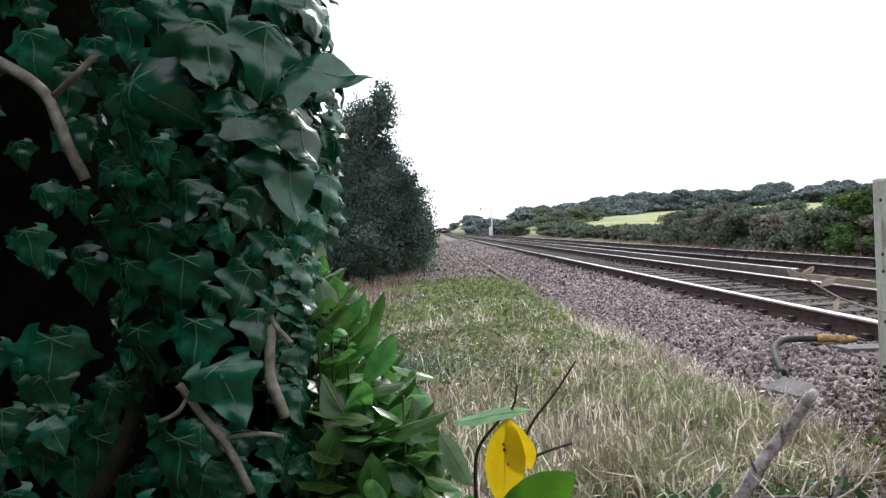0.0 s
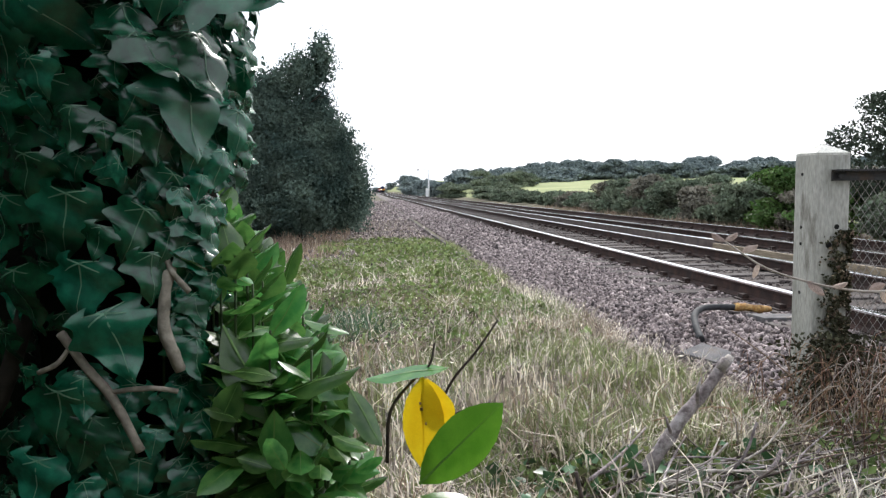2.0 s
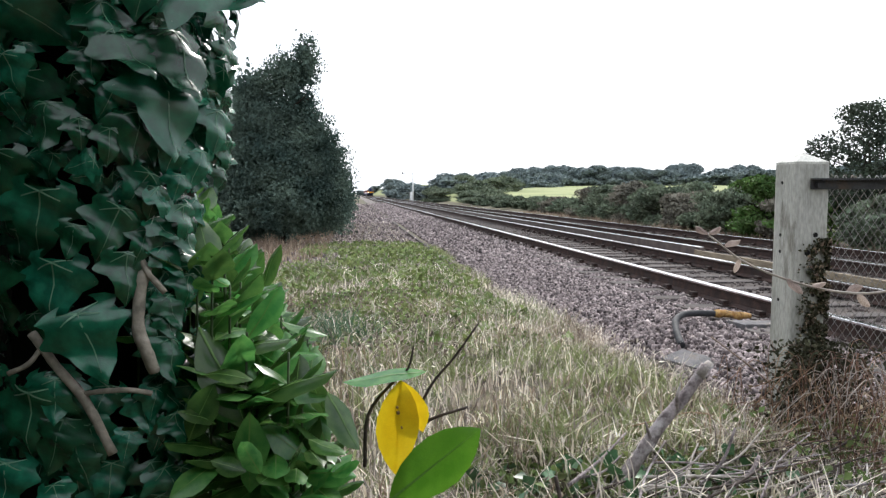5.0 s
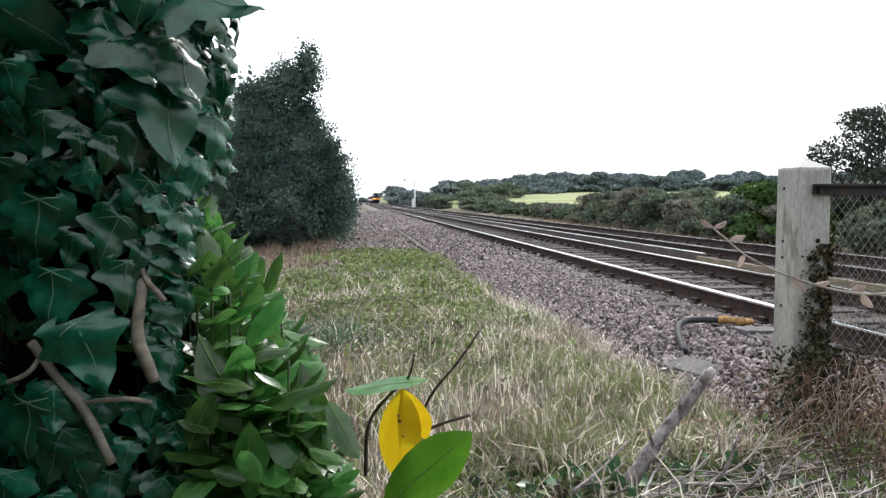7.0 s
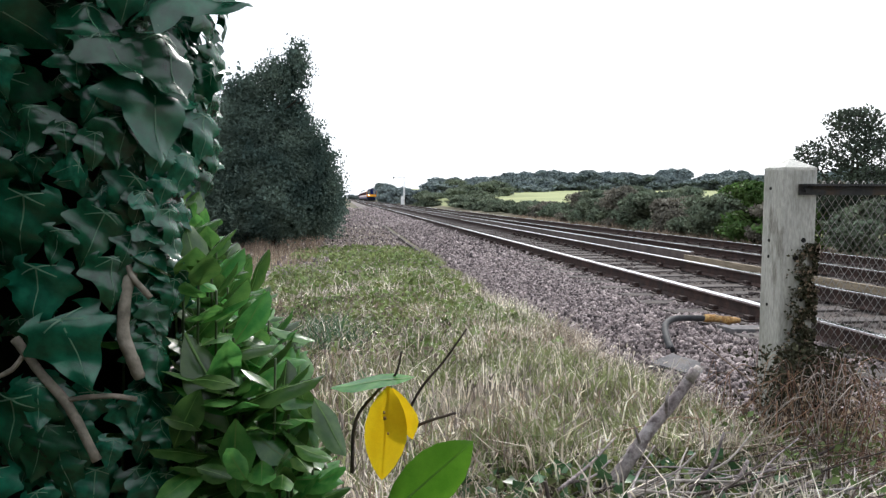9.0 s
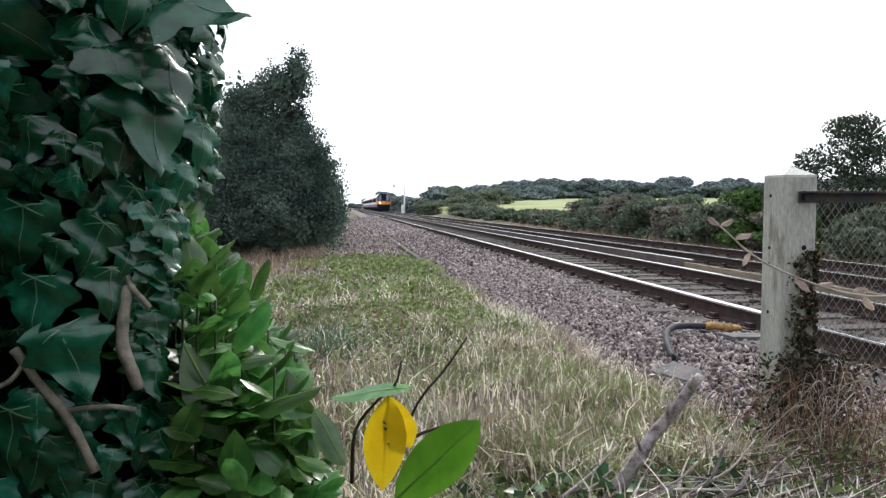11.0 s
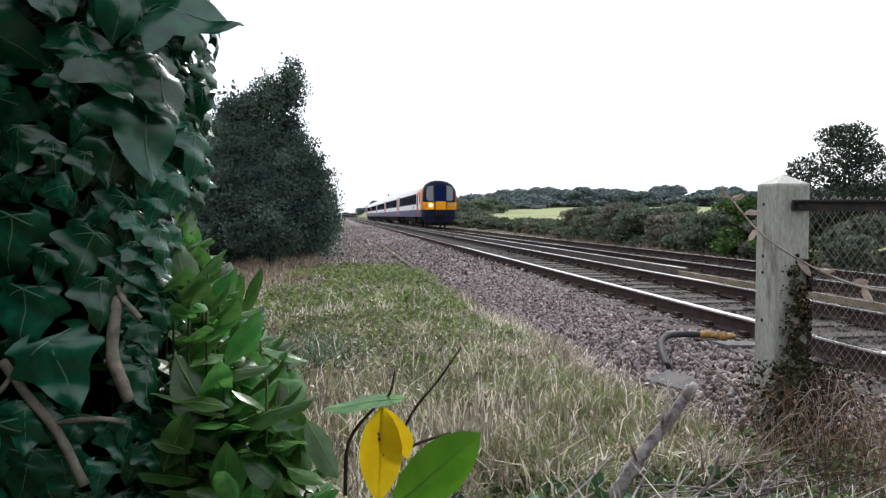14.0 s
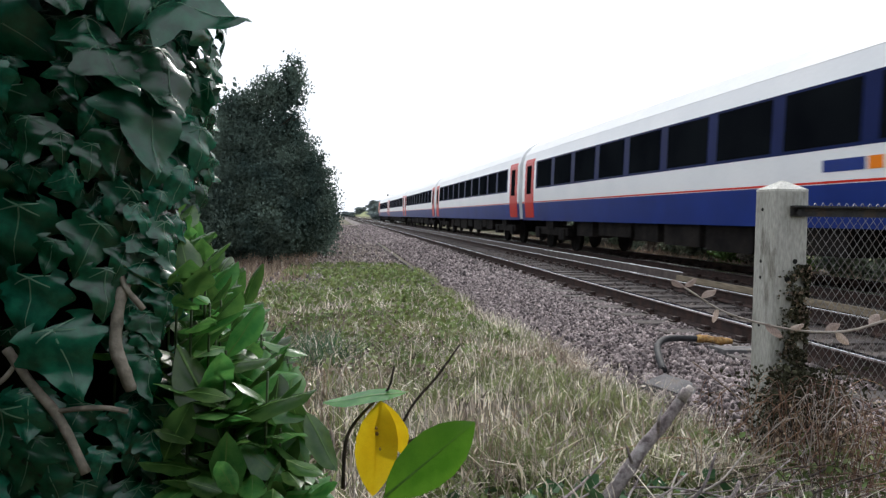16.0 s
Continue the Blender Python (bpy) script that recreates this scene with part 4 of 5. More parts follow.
    for row, dist in enumerate((225, 236)):
        ang = 13.0
        while ang < 47:
            a = radians(ang)
            d = dist + rnd.uniform(-4, 4)
            x, y = d * math.sin(a), d * math.cos(a)
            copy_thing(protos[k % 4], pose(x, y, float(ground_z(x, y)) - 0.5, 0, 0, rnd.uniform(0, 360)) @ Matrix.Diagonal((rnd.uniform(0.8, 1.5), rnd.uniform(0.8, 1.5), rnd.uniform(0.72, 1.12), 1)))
            k += 1
            ang += rnd.uniform(0.6, 1.6)
    for x, y, s in ((14, 142, 1), (19, 140, 3), (24, 144, 0), (30, 146, 1), (17, 150, 0), (22, 158, 1), (27, 152, 2), (33, 165, 3), (39, 170, 0), (46, 180, 1), (14.5, 175, 2), (13.5, 200, 1), (52, 190, 3), (15, 235, 0), (16, 280, 2), (18, 340, 3), (60, 205, 2), (5, 560, 1), (11, 570, 0), (17, 560, 3), (24, 540, 2), (-6, 580, 1)):
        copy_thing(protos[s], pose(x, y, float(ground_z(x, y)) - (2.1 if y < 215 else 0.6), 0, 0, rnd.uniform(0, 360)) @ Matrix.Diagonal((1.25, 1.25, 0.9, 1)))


def build_grass():
    random.seed(3), np.random.seed(3)

    def field(n, x0, x1, y0, y1, bias=1.0):
        x = np.random.uniform(x0, x1, n)
        y = y0 + (y1 - y0) * np.random.uniform(0, 1, n) ** bias
        return np.stack([x, y], 1)

    def patch(p, scale, cut, seed):
        v = np.array([noise.noise(Vector((float(a) * scale, float(b) * scale, seed))) for a, b in p])
        return p[v > cut]

    def edge(p, k=2.0):
        lim = k + 0.18 * np.sin(p[:, 1] * 1.7) + 0.1 * np.sin(p[:, 1] * 4.3 + 1)
        lim = np.where(p[:, 1] < 4.4, 2.6, lim)
        return p[p[:, 0] < lim]
    def clear(p):
        brush = (p[:, 0] > 0.5) & (p[:, 0] < 1.6) & (p[:, 1] < 2.35)
        return p[~brush | (np.random.uniform(size=len(p)) < 0.22)]
    def thin(p):
        rough = (p[:, 0] < 0.75 + 0.25 * np.sin(p[:, 1] * 2.3)) & (p[:, 1] > 4.3) & (p[:, 1] < 8.2)
        return p[~rough | (np.random.uniform(size=len(p)) < 0.38)]
    G = lambda name, p, h, w, m, label, lean=0.4: tagged(part(name, blades(name, p, h, w, lean), M[m]), label, "grass", kind="stuff")
    G("dry_grass", thin(edge(clear(field(11500, -1.4, 2.6, 1.5, 6.0, 1.2)))), 0.165, 0.0046, "straw", "bleached straw-coloured dry grass on the verge", 0.42)
    G("dry_grass", thin(edge(field(6500, -1.8, 2.2, 5.5, 11.0, 1.5))), 0.18, 0.005, "straw", "bleached dry grass further along the verge", 0.6)
    G("brown_grass", patch(edge(clear(field(12000, -1.4, 2.4, 1.8, 8.0))), 0.9, 0.0, 2.0), 0.21, 0.0026, "brown_grass", "brown seeding grass on the verge", 0.5)
    G("tall_grass", edge(field(2600, -1.2, 2.4, 1.6, 7.0)), 0.27, 0.0026, "straw", "tall pale dry grass stems standing above the rest", 0.5)
    G("dry_grass", clear(field(9000, -0.6, 2.4, 1.25, 2.5)), 0.15, 0.0036, "straw", "short bleached grass at the near edge", 0.9)
    G("green_grass", field(2600, -0.4, 2.2, 1.3, 3.2), 0.11, 0.0036, "grass", "fresh green grass among the brushwood", 0.8)
    G("green_grass", patch(edge(clear(field(26000, -1.6, 2.4, 1.4, 8.0))), 1.0, -0.06, 7.0), 0.15, 0.0042, "grass", "short green grass among the dry stems", 0.6)
    G("green_grass", patch(field(19000, -1.1, 2.0, 5.8, 18.5, 1.35), 0.7, -0.15, 9.0), 0.11, 0.005, "grass", "green turf by the foot of the ballast", 0.7)
    G("dry_grass", field(3200, -2.4, 1.5, 9.0, 30.0, 1.4), 0.11, 0.005, "straw", "pale dry grass along the far verge", 0.6)
    G("brown_grass", field(3500, -3.6, -0.6, 13.0, 22.0), 0.30, 0.005, "brown_grass", "tall brown dead grass under the bushes", 0.4)
    G("brown_grass", field(3200, -2.4, 1.4, 8.5, 30.0, 1.3), 0.10, 0.005, "brown_grass", "dull brown grass along the far verge", 0.6)
    G("dry_grass", field(2000, -3.0, 1.4, 30.0, 90.0, 1.5), 0.14, 0.012, "straw", "pale dry grass far along the line", 0.5)
    G("brown_grass", field(5000, 9.8, 13.5, 10.0, 50.0, 1.5), 0.3, 0.008, "brown_grass", "rough brown grass across the line", 0.5)
    p = edge(field(3400, -1.2, 2.4, 1.6, 7.5))
    c = np.column_stack([p, ground_z(p[:, 0], p[:, 1]) + np.random.uniform(0.10, 0.24, len(p))])
    tagged(part("seed_heads", leaf_cloud("seed_heads", c, 0.028, -1.5, 4.0), M["straw"]), "pale seed heads of dry grass", "grass", kind="stuff")
    p = patch(edge(field(9000, -1.6, 1.6, 4.5, 12.0), 1.7), 0.8, 0.0, 4.0)
    c = np.column_stack([p, ground_z(p[:, 0], p[:, 1]) + np.random.uniform(0.02, 0.16, len(p))])
    tagged(part("weeds", leaf_cloud("weeds", c, 0.045, 0.0), M["weed"]), "low green weeds among the dry grass", "weeds", kind="stuff")
    p = patch(field(9000, -1.1, 1.6, 6.2, 17.5, 1.35), 0.6, -0.1, 12.0)
    c = np.column_stack([p, ground_z(p[:, 0], p[:, 1]) + np.random.uniform(0.02, 0.14, len(p))])
    tagged(part("weeds", leaf_cloud("weeds", c, 0.07, 0.0), M["weed"]), "low green weeds over the mound", "weeds", kind="stuff")
    p = field(9000, -1.3, 0.9, 4.2, 8.4)
    p = p[p[:, 0] < 0.80 + 0.25 * np.sin(p[:, 1] * 2.3)]
    c = np.column_stack([p, ground_z(p[:, 0], p[:, 1]) + np.random.uniform(0.01, 0.16, len(p))])
    tagged(part("withered_weeds", leaf_cloud("withered_weeds", c[:5200], 0.042, 0.0, 2.2), M["withered"]), "withered brownish weeds matted over the verge", "weeds", kind="stuff")
    tagged(part("weeds", leaf_cloud("weeds", c[5200:], 0.045, 0.0), M["weed"]), "green weeds among the withered ones", "weeds", kind="stuff")
    G("dry_grass", field(3200, 1.25, 2.7, 1.6, 2.5), 0.18, 0.0032, "straw", "curling pale grass in front of the post", 0.7)
    p = field(5200, 1.7, 2.65, 3.6, 9.5)
    p = p[np.random.uniform(size=len(p)) < np.clip((2.6 - p[:, 0]) / 0.9, 0, 1) ** 2]
    G("dry_grass", patch(p, 1.4, -0.05, 5.0), 0.19, 0.004, "straw", "sparse dry tufts straying onto the ballast", 0.5)
    G("green_grass", patch(p, 1.1, 0.05, 15.0), 0.17, 0.004, "grass", "sparse green tufts straying onto the ballast", 0.5)
    G("rank_grass", patch(field(5200, -1.3, 0.15, 3.6, 7.2), 1.1, -0.05, 21.0), 0.24, 0.0045, "weed_dark", "dark rank grass at the edge of the verge", 0.6)
    G("green_grass", patch(field(9000, 0.2, 2.3, 2.0, 4.6), 1.3, -0.05, 31.0), 0.15, 0.0038, "grass", "fresh green tufts behind the broken branch", 0.7)
    p = field(4200, 0.2, 2.3, 1.5, 2.6)
    c = np.column_stack([p, ground_z(p[:, 0], p[:, 1]) + np.random.uniform(0.0, 0.07, len(p))])
    tagged(part("weeds", leaf_cloud("weeds", c, 0.045, 0.0), M["weed"]), "small green ground leaves under the brushwood", "weeds", kind="stuff")


# ---- the near plants ----
IVY_ROWS = [(0.20, 0.12, 0.24), (0.15, 0.07, 0.40), (0.06, 0.0, 0.50), (-0.03, 0.0, 0.46), (-0.11, 0.0, 0.50), (-0.20, 0.0, 0.62), (-0.25, 0.0, 0.63), (-0.31, 0.0, 0.49), (-0.39, 0.0, 0.365), (-0.50, 0.0, 0.335), (-0.62, 0.0, 0.285), (-0.75, 0.0, 0.195), (-0.87, 0.0, 0.10), (-0.95, 0.0, 0.04), (-1.0, 0.0, 0.003)]
IVY_VEINS = [(0, -0.95), (0.57, -0.22), (-0.57, -0.22), (0.38, 0.11), (-0.38, 0.11)]
LAUREL_ROWS = [(-0.02, 0, 0.02), (-0.12, 0, 0.10), (-0.25, 0, 0.165), (-0.42, 0, 0.205), (-0.58, 0, 0.21), (-0.74, 0, 0.175), (-0.87, 0, 0.11), (-0.95, 0, 0.05), (-1.0, 0, 0.004)]
AX, AY, AR = -0.25, 0.78, 0.15
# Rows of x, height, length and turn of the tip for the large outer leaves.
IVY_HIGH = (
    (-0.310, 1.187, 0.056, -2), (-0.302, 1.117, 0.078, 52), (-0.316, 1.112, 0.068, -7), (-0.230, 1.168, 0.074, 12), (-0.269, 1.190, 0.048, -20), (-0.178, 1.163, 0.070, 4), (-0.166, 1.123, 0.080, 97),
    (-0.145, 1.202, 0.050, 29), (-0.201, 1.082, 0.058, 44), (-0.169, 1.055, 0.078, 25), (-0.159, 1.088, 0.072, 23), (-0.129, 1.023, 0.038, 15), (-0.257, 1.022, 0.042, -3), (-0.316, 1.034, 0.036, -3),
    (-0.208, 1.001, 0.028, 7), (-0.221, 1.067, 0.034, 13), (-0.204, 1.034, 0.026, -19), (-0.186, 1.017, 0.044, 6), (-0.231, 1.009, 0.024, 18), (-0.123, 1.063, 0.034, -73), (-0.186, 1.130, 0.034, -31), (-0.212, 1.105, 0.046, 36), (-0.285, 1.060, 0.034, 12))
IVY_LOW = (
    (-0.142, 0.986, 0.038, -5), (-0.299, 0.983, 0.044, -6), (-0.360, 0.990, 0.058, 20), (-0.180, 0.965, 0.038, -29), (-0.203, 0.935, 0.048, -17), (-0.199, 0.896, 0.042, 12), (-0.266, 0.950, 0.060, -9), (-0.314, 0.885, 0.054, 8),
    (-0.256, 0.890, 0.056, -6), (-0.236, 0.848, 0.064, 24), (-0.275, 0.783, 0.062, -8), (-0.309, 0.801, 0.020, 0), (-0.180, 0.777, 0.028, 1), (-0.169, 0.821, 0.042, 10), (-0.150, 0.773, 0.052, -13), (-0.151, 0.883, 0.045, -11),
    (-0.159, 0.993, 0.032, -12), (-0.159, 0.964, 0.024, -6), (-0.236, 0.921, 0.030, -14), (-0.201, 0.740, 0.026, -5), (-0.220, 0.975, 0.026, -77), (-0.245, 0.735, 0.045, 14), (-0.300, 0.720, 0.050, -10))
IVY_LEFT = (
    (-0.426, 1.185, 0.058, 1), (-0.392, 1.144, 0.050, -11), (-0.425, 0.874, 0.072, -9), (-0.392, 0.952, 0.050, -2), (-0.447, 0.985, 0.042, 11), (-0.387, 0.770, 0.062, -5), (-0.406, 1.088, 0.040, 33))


def build_ivy():
    random.seed(21), np.random.seed(21)
    ivy = tagged(new("ivy_covered_trunk"), "tree trunk thickly covered in glossy dark green ivy", "ivy")
    ivy.location = (AX, AY, 0)
    pts = [(0.01 * math.sin(k), 0.01 * math.cos(2 * k), -0.1 + k * 0.2) for k in range(11)]
    part("trunk", tube(pts, [0.088] * 11, 14, rough=0.08), M["ivy_core"], ivy, "bark coloured near black for shade between the leaves")
    # added upright in near-black, there to stop light from behind the ivy
    part("trunk", tube([(-0.30 + 0.02 * math.sin(k), 0.27, -0.1 + 0.3 * k) for k in range(8)], [0.14] * 8, 12, rough=0.1), M["ivy_core"], ivy, "added near-black upright behind that blocks light")
    kinds = [leaf_mesh("leaf", [(y, xi, xo * random.uniform(0.88, 1.08)) for y, xi, xo in IVY_ROWS], random.uniform(0.12, 0.55), random.uniform(0.15, 0.75), 0.06, IVY_VEINS, (M["ivy"], M["ivy_vein"]), 0.0135) for _ in range(7)]

    def put(ang, z, r, size, rot, tilt, side=0.0):
        a = radians(ang)
        if z < 0.97 and AX + r * math.cos(a) > -0.150:
            return None
        out = Vector((math.cos(a), math.sin(a), 0))
        right = Vector((-math.sin(a), math.cos(a), 0))
        if right.x < 0 and ang < 0:
            right = -right
        d = Vector((0, 0, -1)) * math.cos(radians(rot)) + right * math.sin(radians(rot))
        if ang < -98:
            tilt *= 0.25
        nrm = out + Vector((0, 0, tilt)) + right * side
        d = d + out * tilt * 0.55
        ob = part("leaf", random.choice(kinds), M["ivy"], ivy)
        ob.matrix_basis = aim(out * r + Vector((0, 0, z)), d, nrm, size)
        return ob

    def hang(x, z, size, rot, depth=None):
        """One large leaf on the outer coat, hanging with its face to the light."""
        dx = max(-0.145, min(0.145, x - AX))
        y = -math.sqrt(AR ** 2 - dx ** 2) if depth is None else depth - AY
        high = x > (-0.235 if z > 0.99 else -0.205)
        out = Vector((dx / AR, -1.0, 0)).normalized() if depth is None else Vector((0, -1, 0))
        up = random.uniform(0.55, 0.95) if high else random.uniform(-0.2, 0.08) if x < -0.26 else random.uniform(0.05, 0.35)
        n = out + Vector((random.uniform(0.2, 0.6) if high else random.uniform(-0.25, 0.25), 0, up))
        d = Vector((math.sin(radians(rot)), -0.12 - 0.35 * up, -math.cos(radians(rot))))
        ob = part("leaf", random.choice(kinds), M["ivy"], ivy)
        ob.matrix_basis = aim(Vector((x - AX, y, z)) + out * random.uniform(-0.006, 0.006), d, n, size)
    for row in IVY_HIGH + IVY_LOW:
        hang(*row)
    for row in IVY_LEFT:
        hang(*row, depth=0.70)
    for _ in range(130):
        put(random.uniform(-175, 10), random.uniform(0.42, 1.56), random.uniform(0.098, 0.122), random.choice((0.022, 0.028, 0.034, 0.042)) * random.uniform(0.85, 1.15), random.gauss(5, 32), random.uniform(0.0, 0.5), random.uniform(-0.35, 0.35))
    for _ in range(60):
        put(random.uniform(-120, -20), random.uniform(0.94, 1.10), random.uniform(0.118, 0.140), random.uniform(0.018, 0.034), random.gauss(10, 35), random.uniform(0.0, 0.45), random.uniform(-0.3, 0.4))
    for _ in range(60):
        put(random.uniform(-55, -8), random.uniform(0.98, 1.36), random.uniform(0.108, 0.132), random.uniform(0.030, 0.052), random.gauss(25, 25), random.uniform(0.3, 0.9), random.uniform(0.0, 0.5))
    def face(p, size, up, side=0.15):
        ob = part("leaf", random.choice(kinds), M["ivy"], ivy)
        ob.matrix_basis = aim(Vector(p) - Vector((AX, AY, 0)), (random.uniform(-0.5, 0.6), -0.3 * up, -1), (side + random.uniform(-0.35, 0.35), -1, up), size)
    for _ in range(80):
        z = random.uniform(1.00, 1.42)
        face((random.uniform(-0.190, -0.152), random.uniform(0.68, 0.82), z), random.uniform(0.028, 0.046), random.uniform(0.6, 1.3), 0.5)
    for _ in range(30):
        face((random.uniform(-0.52, -0.36), random.uniform(0.67, 0.74), random.uniform(0.58, 0.84)), random.uniform(0.034, 0.056), random.uniform(0.3, 0.8))
    for _ in range(46):
        put(random.uniform(-97, -38), random.uniform(0.58, 0.80), random.uniform(0.128, 0.152), random.uniform(0.028, 0.050), random.gauss(0, 25), random.uniform(0.3, 0.85), random.uniform(-0.2, 0.4))
    for _ in range(24):
        put(random.uniform(-66, -42), random.uniform(0.83, 0.96), random.uniform(0.138, 0.154), random.uniform(0.024, 0.040), random.gauss(5, 25), random.uniform(0.4, 0.9), random.uniform(0.1, 0.5))
    for _ in range(60):
        put(random.uniform(-62, -25), random.uniform(0.68, 0.97), random.uniform(0.110, 0.150), random.uniform(0.022, 0.042), random.gauss(5, 30), random.uniform(0.3, 0.9), random.uniform(0.1, 0.6))
    for _ in range(60):
        put(random.uniform(-170, -20), random.uniform(1.20, 1.5), random.uniform(0.13, 0.15), random.uniform(0.035, 0.06), random.gauss(10, 35), random.uniform(0.3, 1.0))
    for _ in range(26):
        put(random.uniform(-175, -105), random.uniform(0.5, 1.15), random.uniform(0.125, 0.15), random.uniform(0.03, 0.06), random.gauss(0, 25), random.uniform(0.1, 0.5))
    for _ in range(60):
        ob = part("leaf", random.choice(kinds), M["ivy"], ivy)
        p = Vector((random.uniform(-0.34, -0.17), random.uniform(-0.04, 0.2), random.uniform(0.5, 1.45)))
        ob.matrix_basis = aim(p, (random.uniform(-0.4, 0.4), -0.2, -1), (random.uniform(-0.3, 0.4), -1, random.uniform(0.1, 0.6)), random.uniform(0.03, 0.055))
    off = Vector((AX, AY, 0))
    for pts, rad in (
            ([(-0.278, 0.640, 0.830), (-0.270, 0.638, 0.820), (-0.257, 0.634, 0.802), (-0.237, 0.630, 0.779), (-0.224, 0.628, 0.755), (-0.212, 0.628, 0.727)], 0.0040),
            ([(-0.237, 0.630, 0.779), (-0.217, 0.630, 0.781), (-0.198, 0.634, 0.780), (-0.182, 0.640, 0.775)], 0.0022),
            ([(-0.270, 0.638, 0.818), (-0.279, 0.634, 0.805), (-0.296, 0.636, 0.797)], 0.0022),
            ([(-0.186, 0.655, 0.890), (-0.190, 0.645, 0.866), (-0.191, 0.638, 0.834), (-0.185, 0.636, 0.815), (-0.179, 0.640, 0.794)], 0.0054),
            ([(-0.190, 0.650, 0.896), (-0.185, 0.646, 0.881), (-0.170, 0.646, 0.862)], 0.0026),
            ([(-0.470, 0.69, 1.165), (-0.414, 0.685, 1.127), (-0.396, 0.68, 1.093), (-0.387, 0.68, 1.066), (-0.377, 0.69, 1.034)], 0.0060),
            ([(-0.400, 0.684, 1.118), (-0.370, 0.67, 1.134), (-0.350, 0.67, 1.152)], 0.0034)):
        part("stem", tube([p - off for p in spline(pts, 4)], rad, 8, rough=0.10), M["bark"], ivy, "pale bare ivy stem")


LAUREL = (
    (-0.146, 0.660, 0.828, -0.100, 0.650, 0.756), (-0.102, 0.660, 0.760, -0.034, 0.650, 0.789), (-0.097, 0.620, 0.761, -0.098, 0.610, 0.703), (-0.112, 0.720, 0.815, -0.078, 0.710, 0.806),
    (-0.087, 0.800, 0.807, -0.042, 0.790, 0.801), (-0.197, 1.000, 0.878, -0.192, 0.990, 0.934), (-0.133, 1.000, 0.814, -0.119, 0.990, 0.872), (-0.064, 0.620, 0.704, -0.062, 0.610, 0.736), (-0.029, 0.640, 0.694, -0.008, 0.630, 0.709),
    (-0.130, 0.620, 0.720, -0.104, 0.610, 0.716), (-0.031, 0.700, 0.722, -0.048, 0.690, 0.763))
LAUREL_LOW = (
    (-0.166, 0.950, 0.815, -0.185, 0.940, 0.859), (-0.066, 0.750, 0.759, -0.098, 0.740, 0.798), (-0.088, 0.700, 0.762, -0.040, 0.690, 0.755), (-0.134, 0.620, 0.795, -0.100, 0.610, 0.801), (-0.165, 0.700, 0.808, -0.147, 0.690, 0.836),
    (-0.078, 0.700, 0.723, -0.113, 0.690, 0.744), (-0.049, 0.660, 0.703, -0.083, 0.650, 0.735), (-0.156, 0.950, 0.814, -0.136, 0.940, 0.866), (-0.170, 0.800, 0.836, -0.157, 0.790, 0.807), (-0.148, 0.620, 0.738, -0.132, 0.610, 0.779),
    (-0.125, 0.620, 0.752, -0.145, 0.610, 0.770), (-0.086, 0.600, 0.714, -0.098, 0.590, 0.742), (0.02, 0.60, 0.66, -0.04, 0.58, 0.69), (0.06, 0.64, 0.66, 0.11, 0.60, 0.645))


def laurel_meshes(count, mats):
    return [leaf_mesh("leaf", [(y, xi, xo * random.uniform(1.0, 1.3)) for y, xi, xo in LAUREL_ROWS], random.uniform(-0.05, 0.3), random.uniform(0.2, 0.7), 0.012, [(0, -0.97)], mats, 0.014) for _ in range(count)]


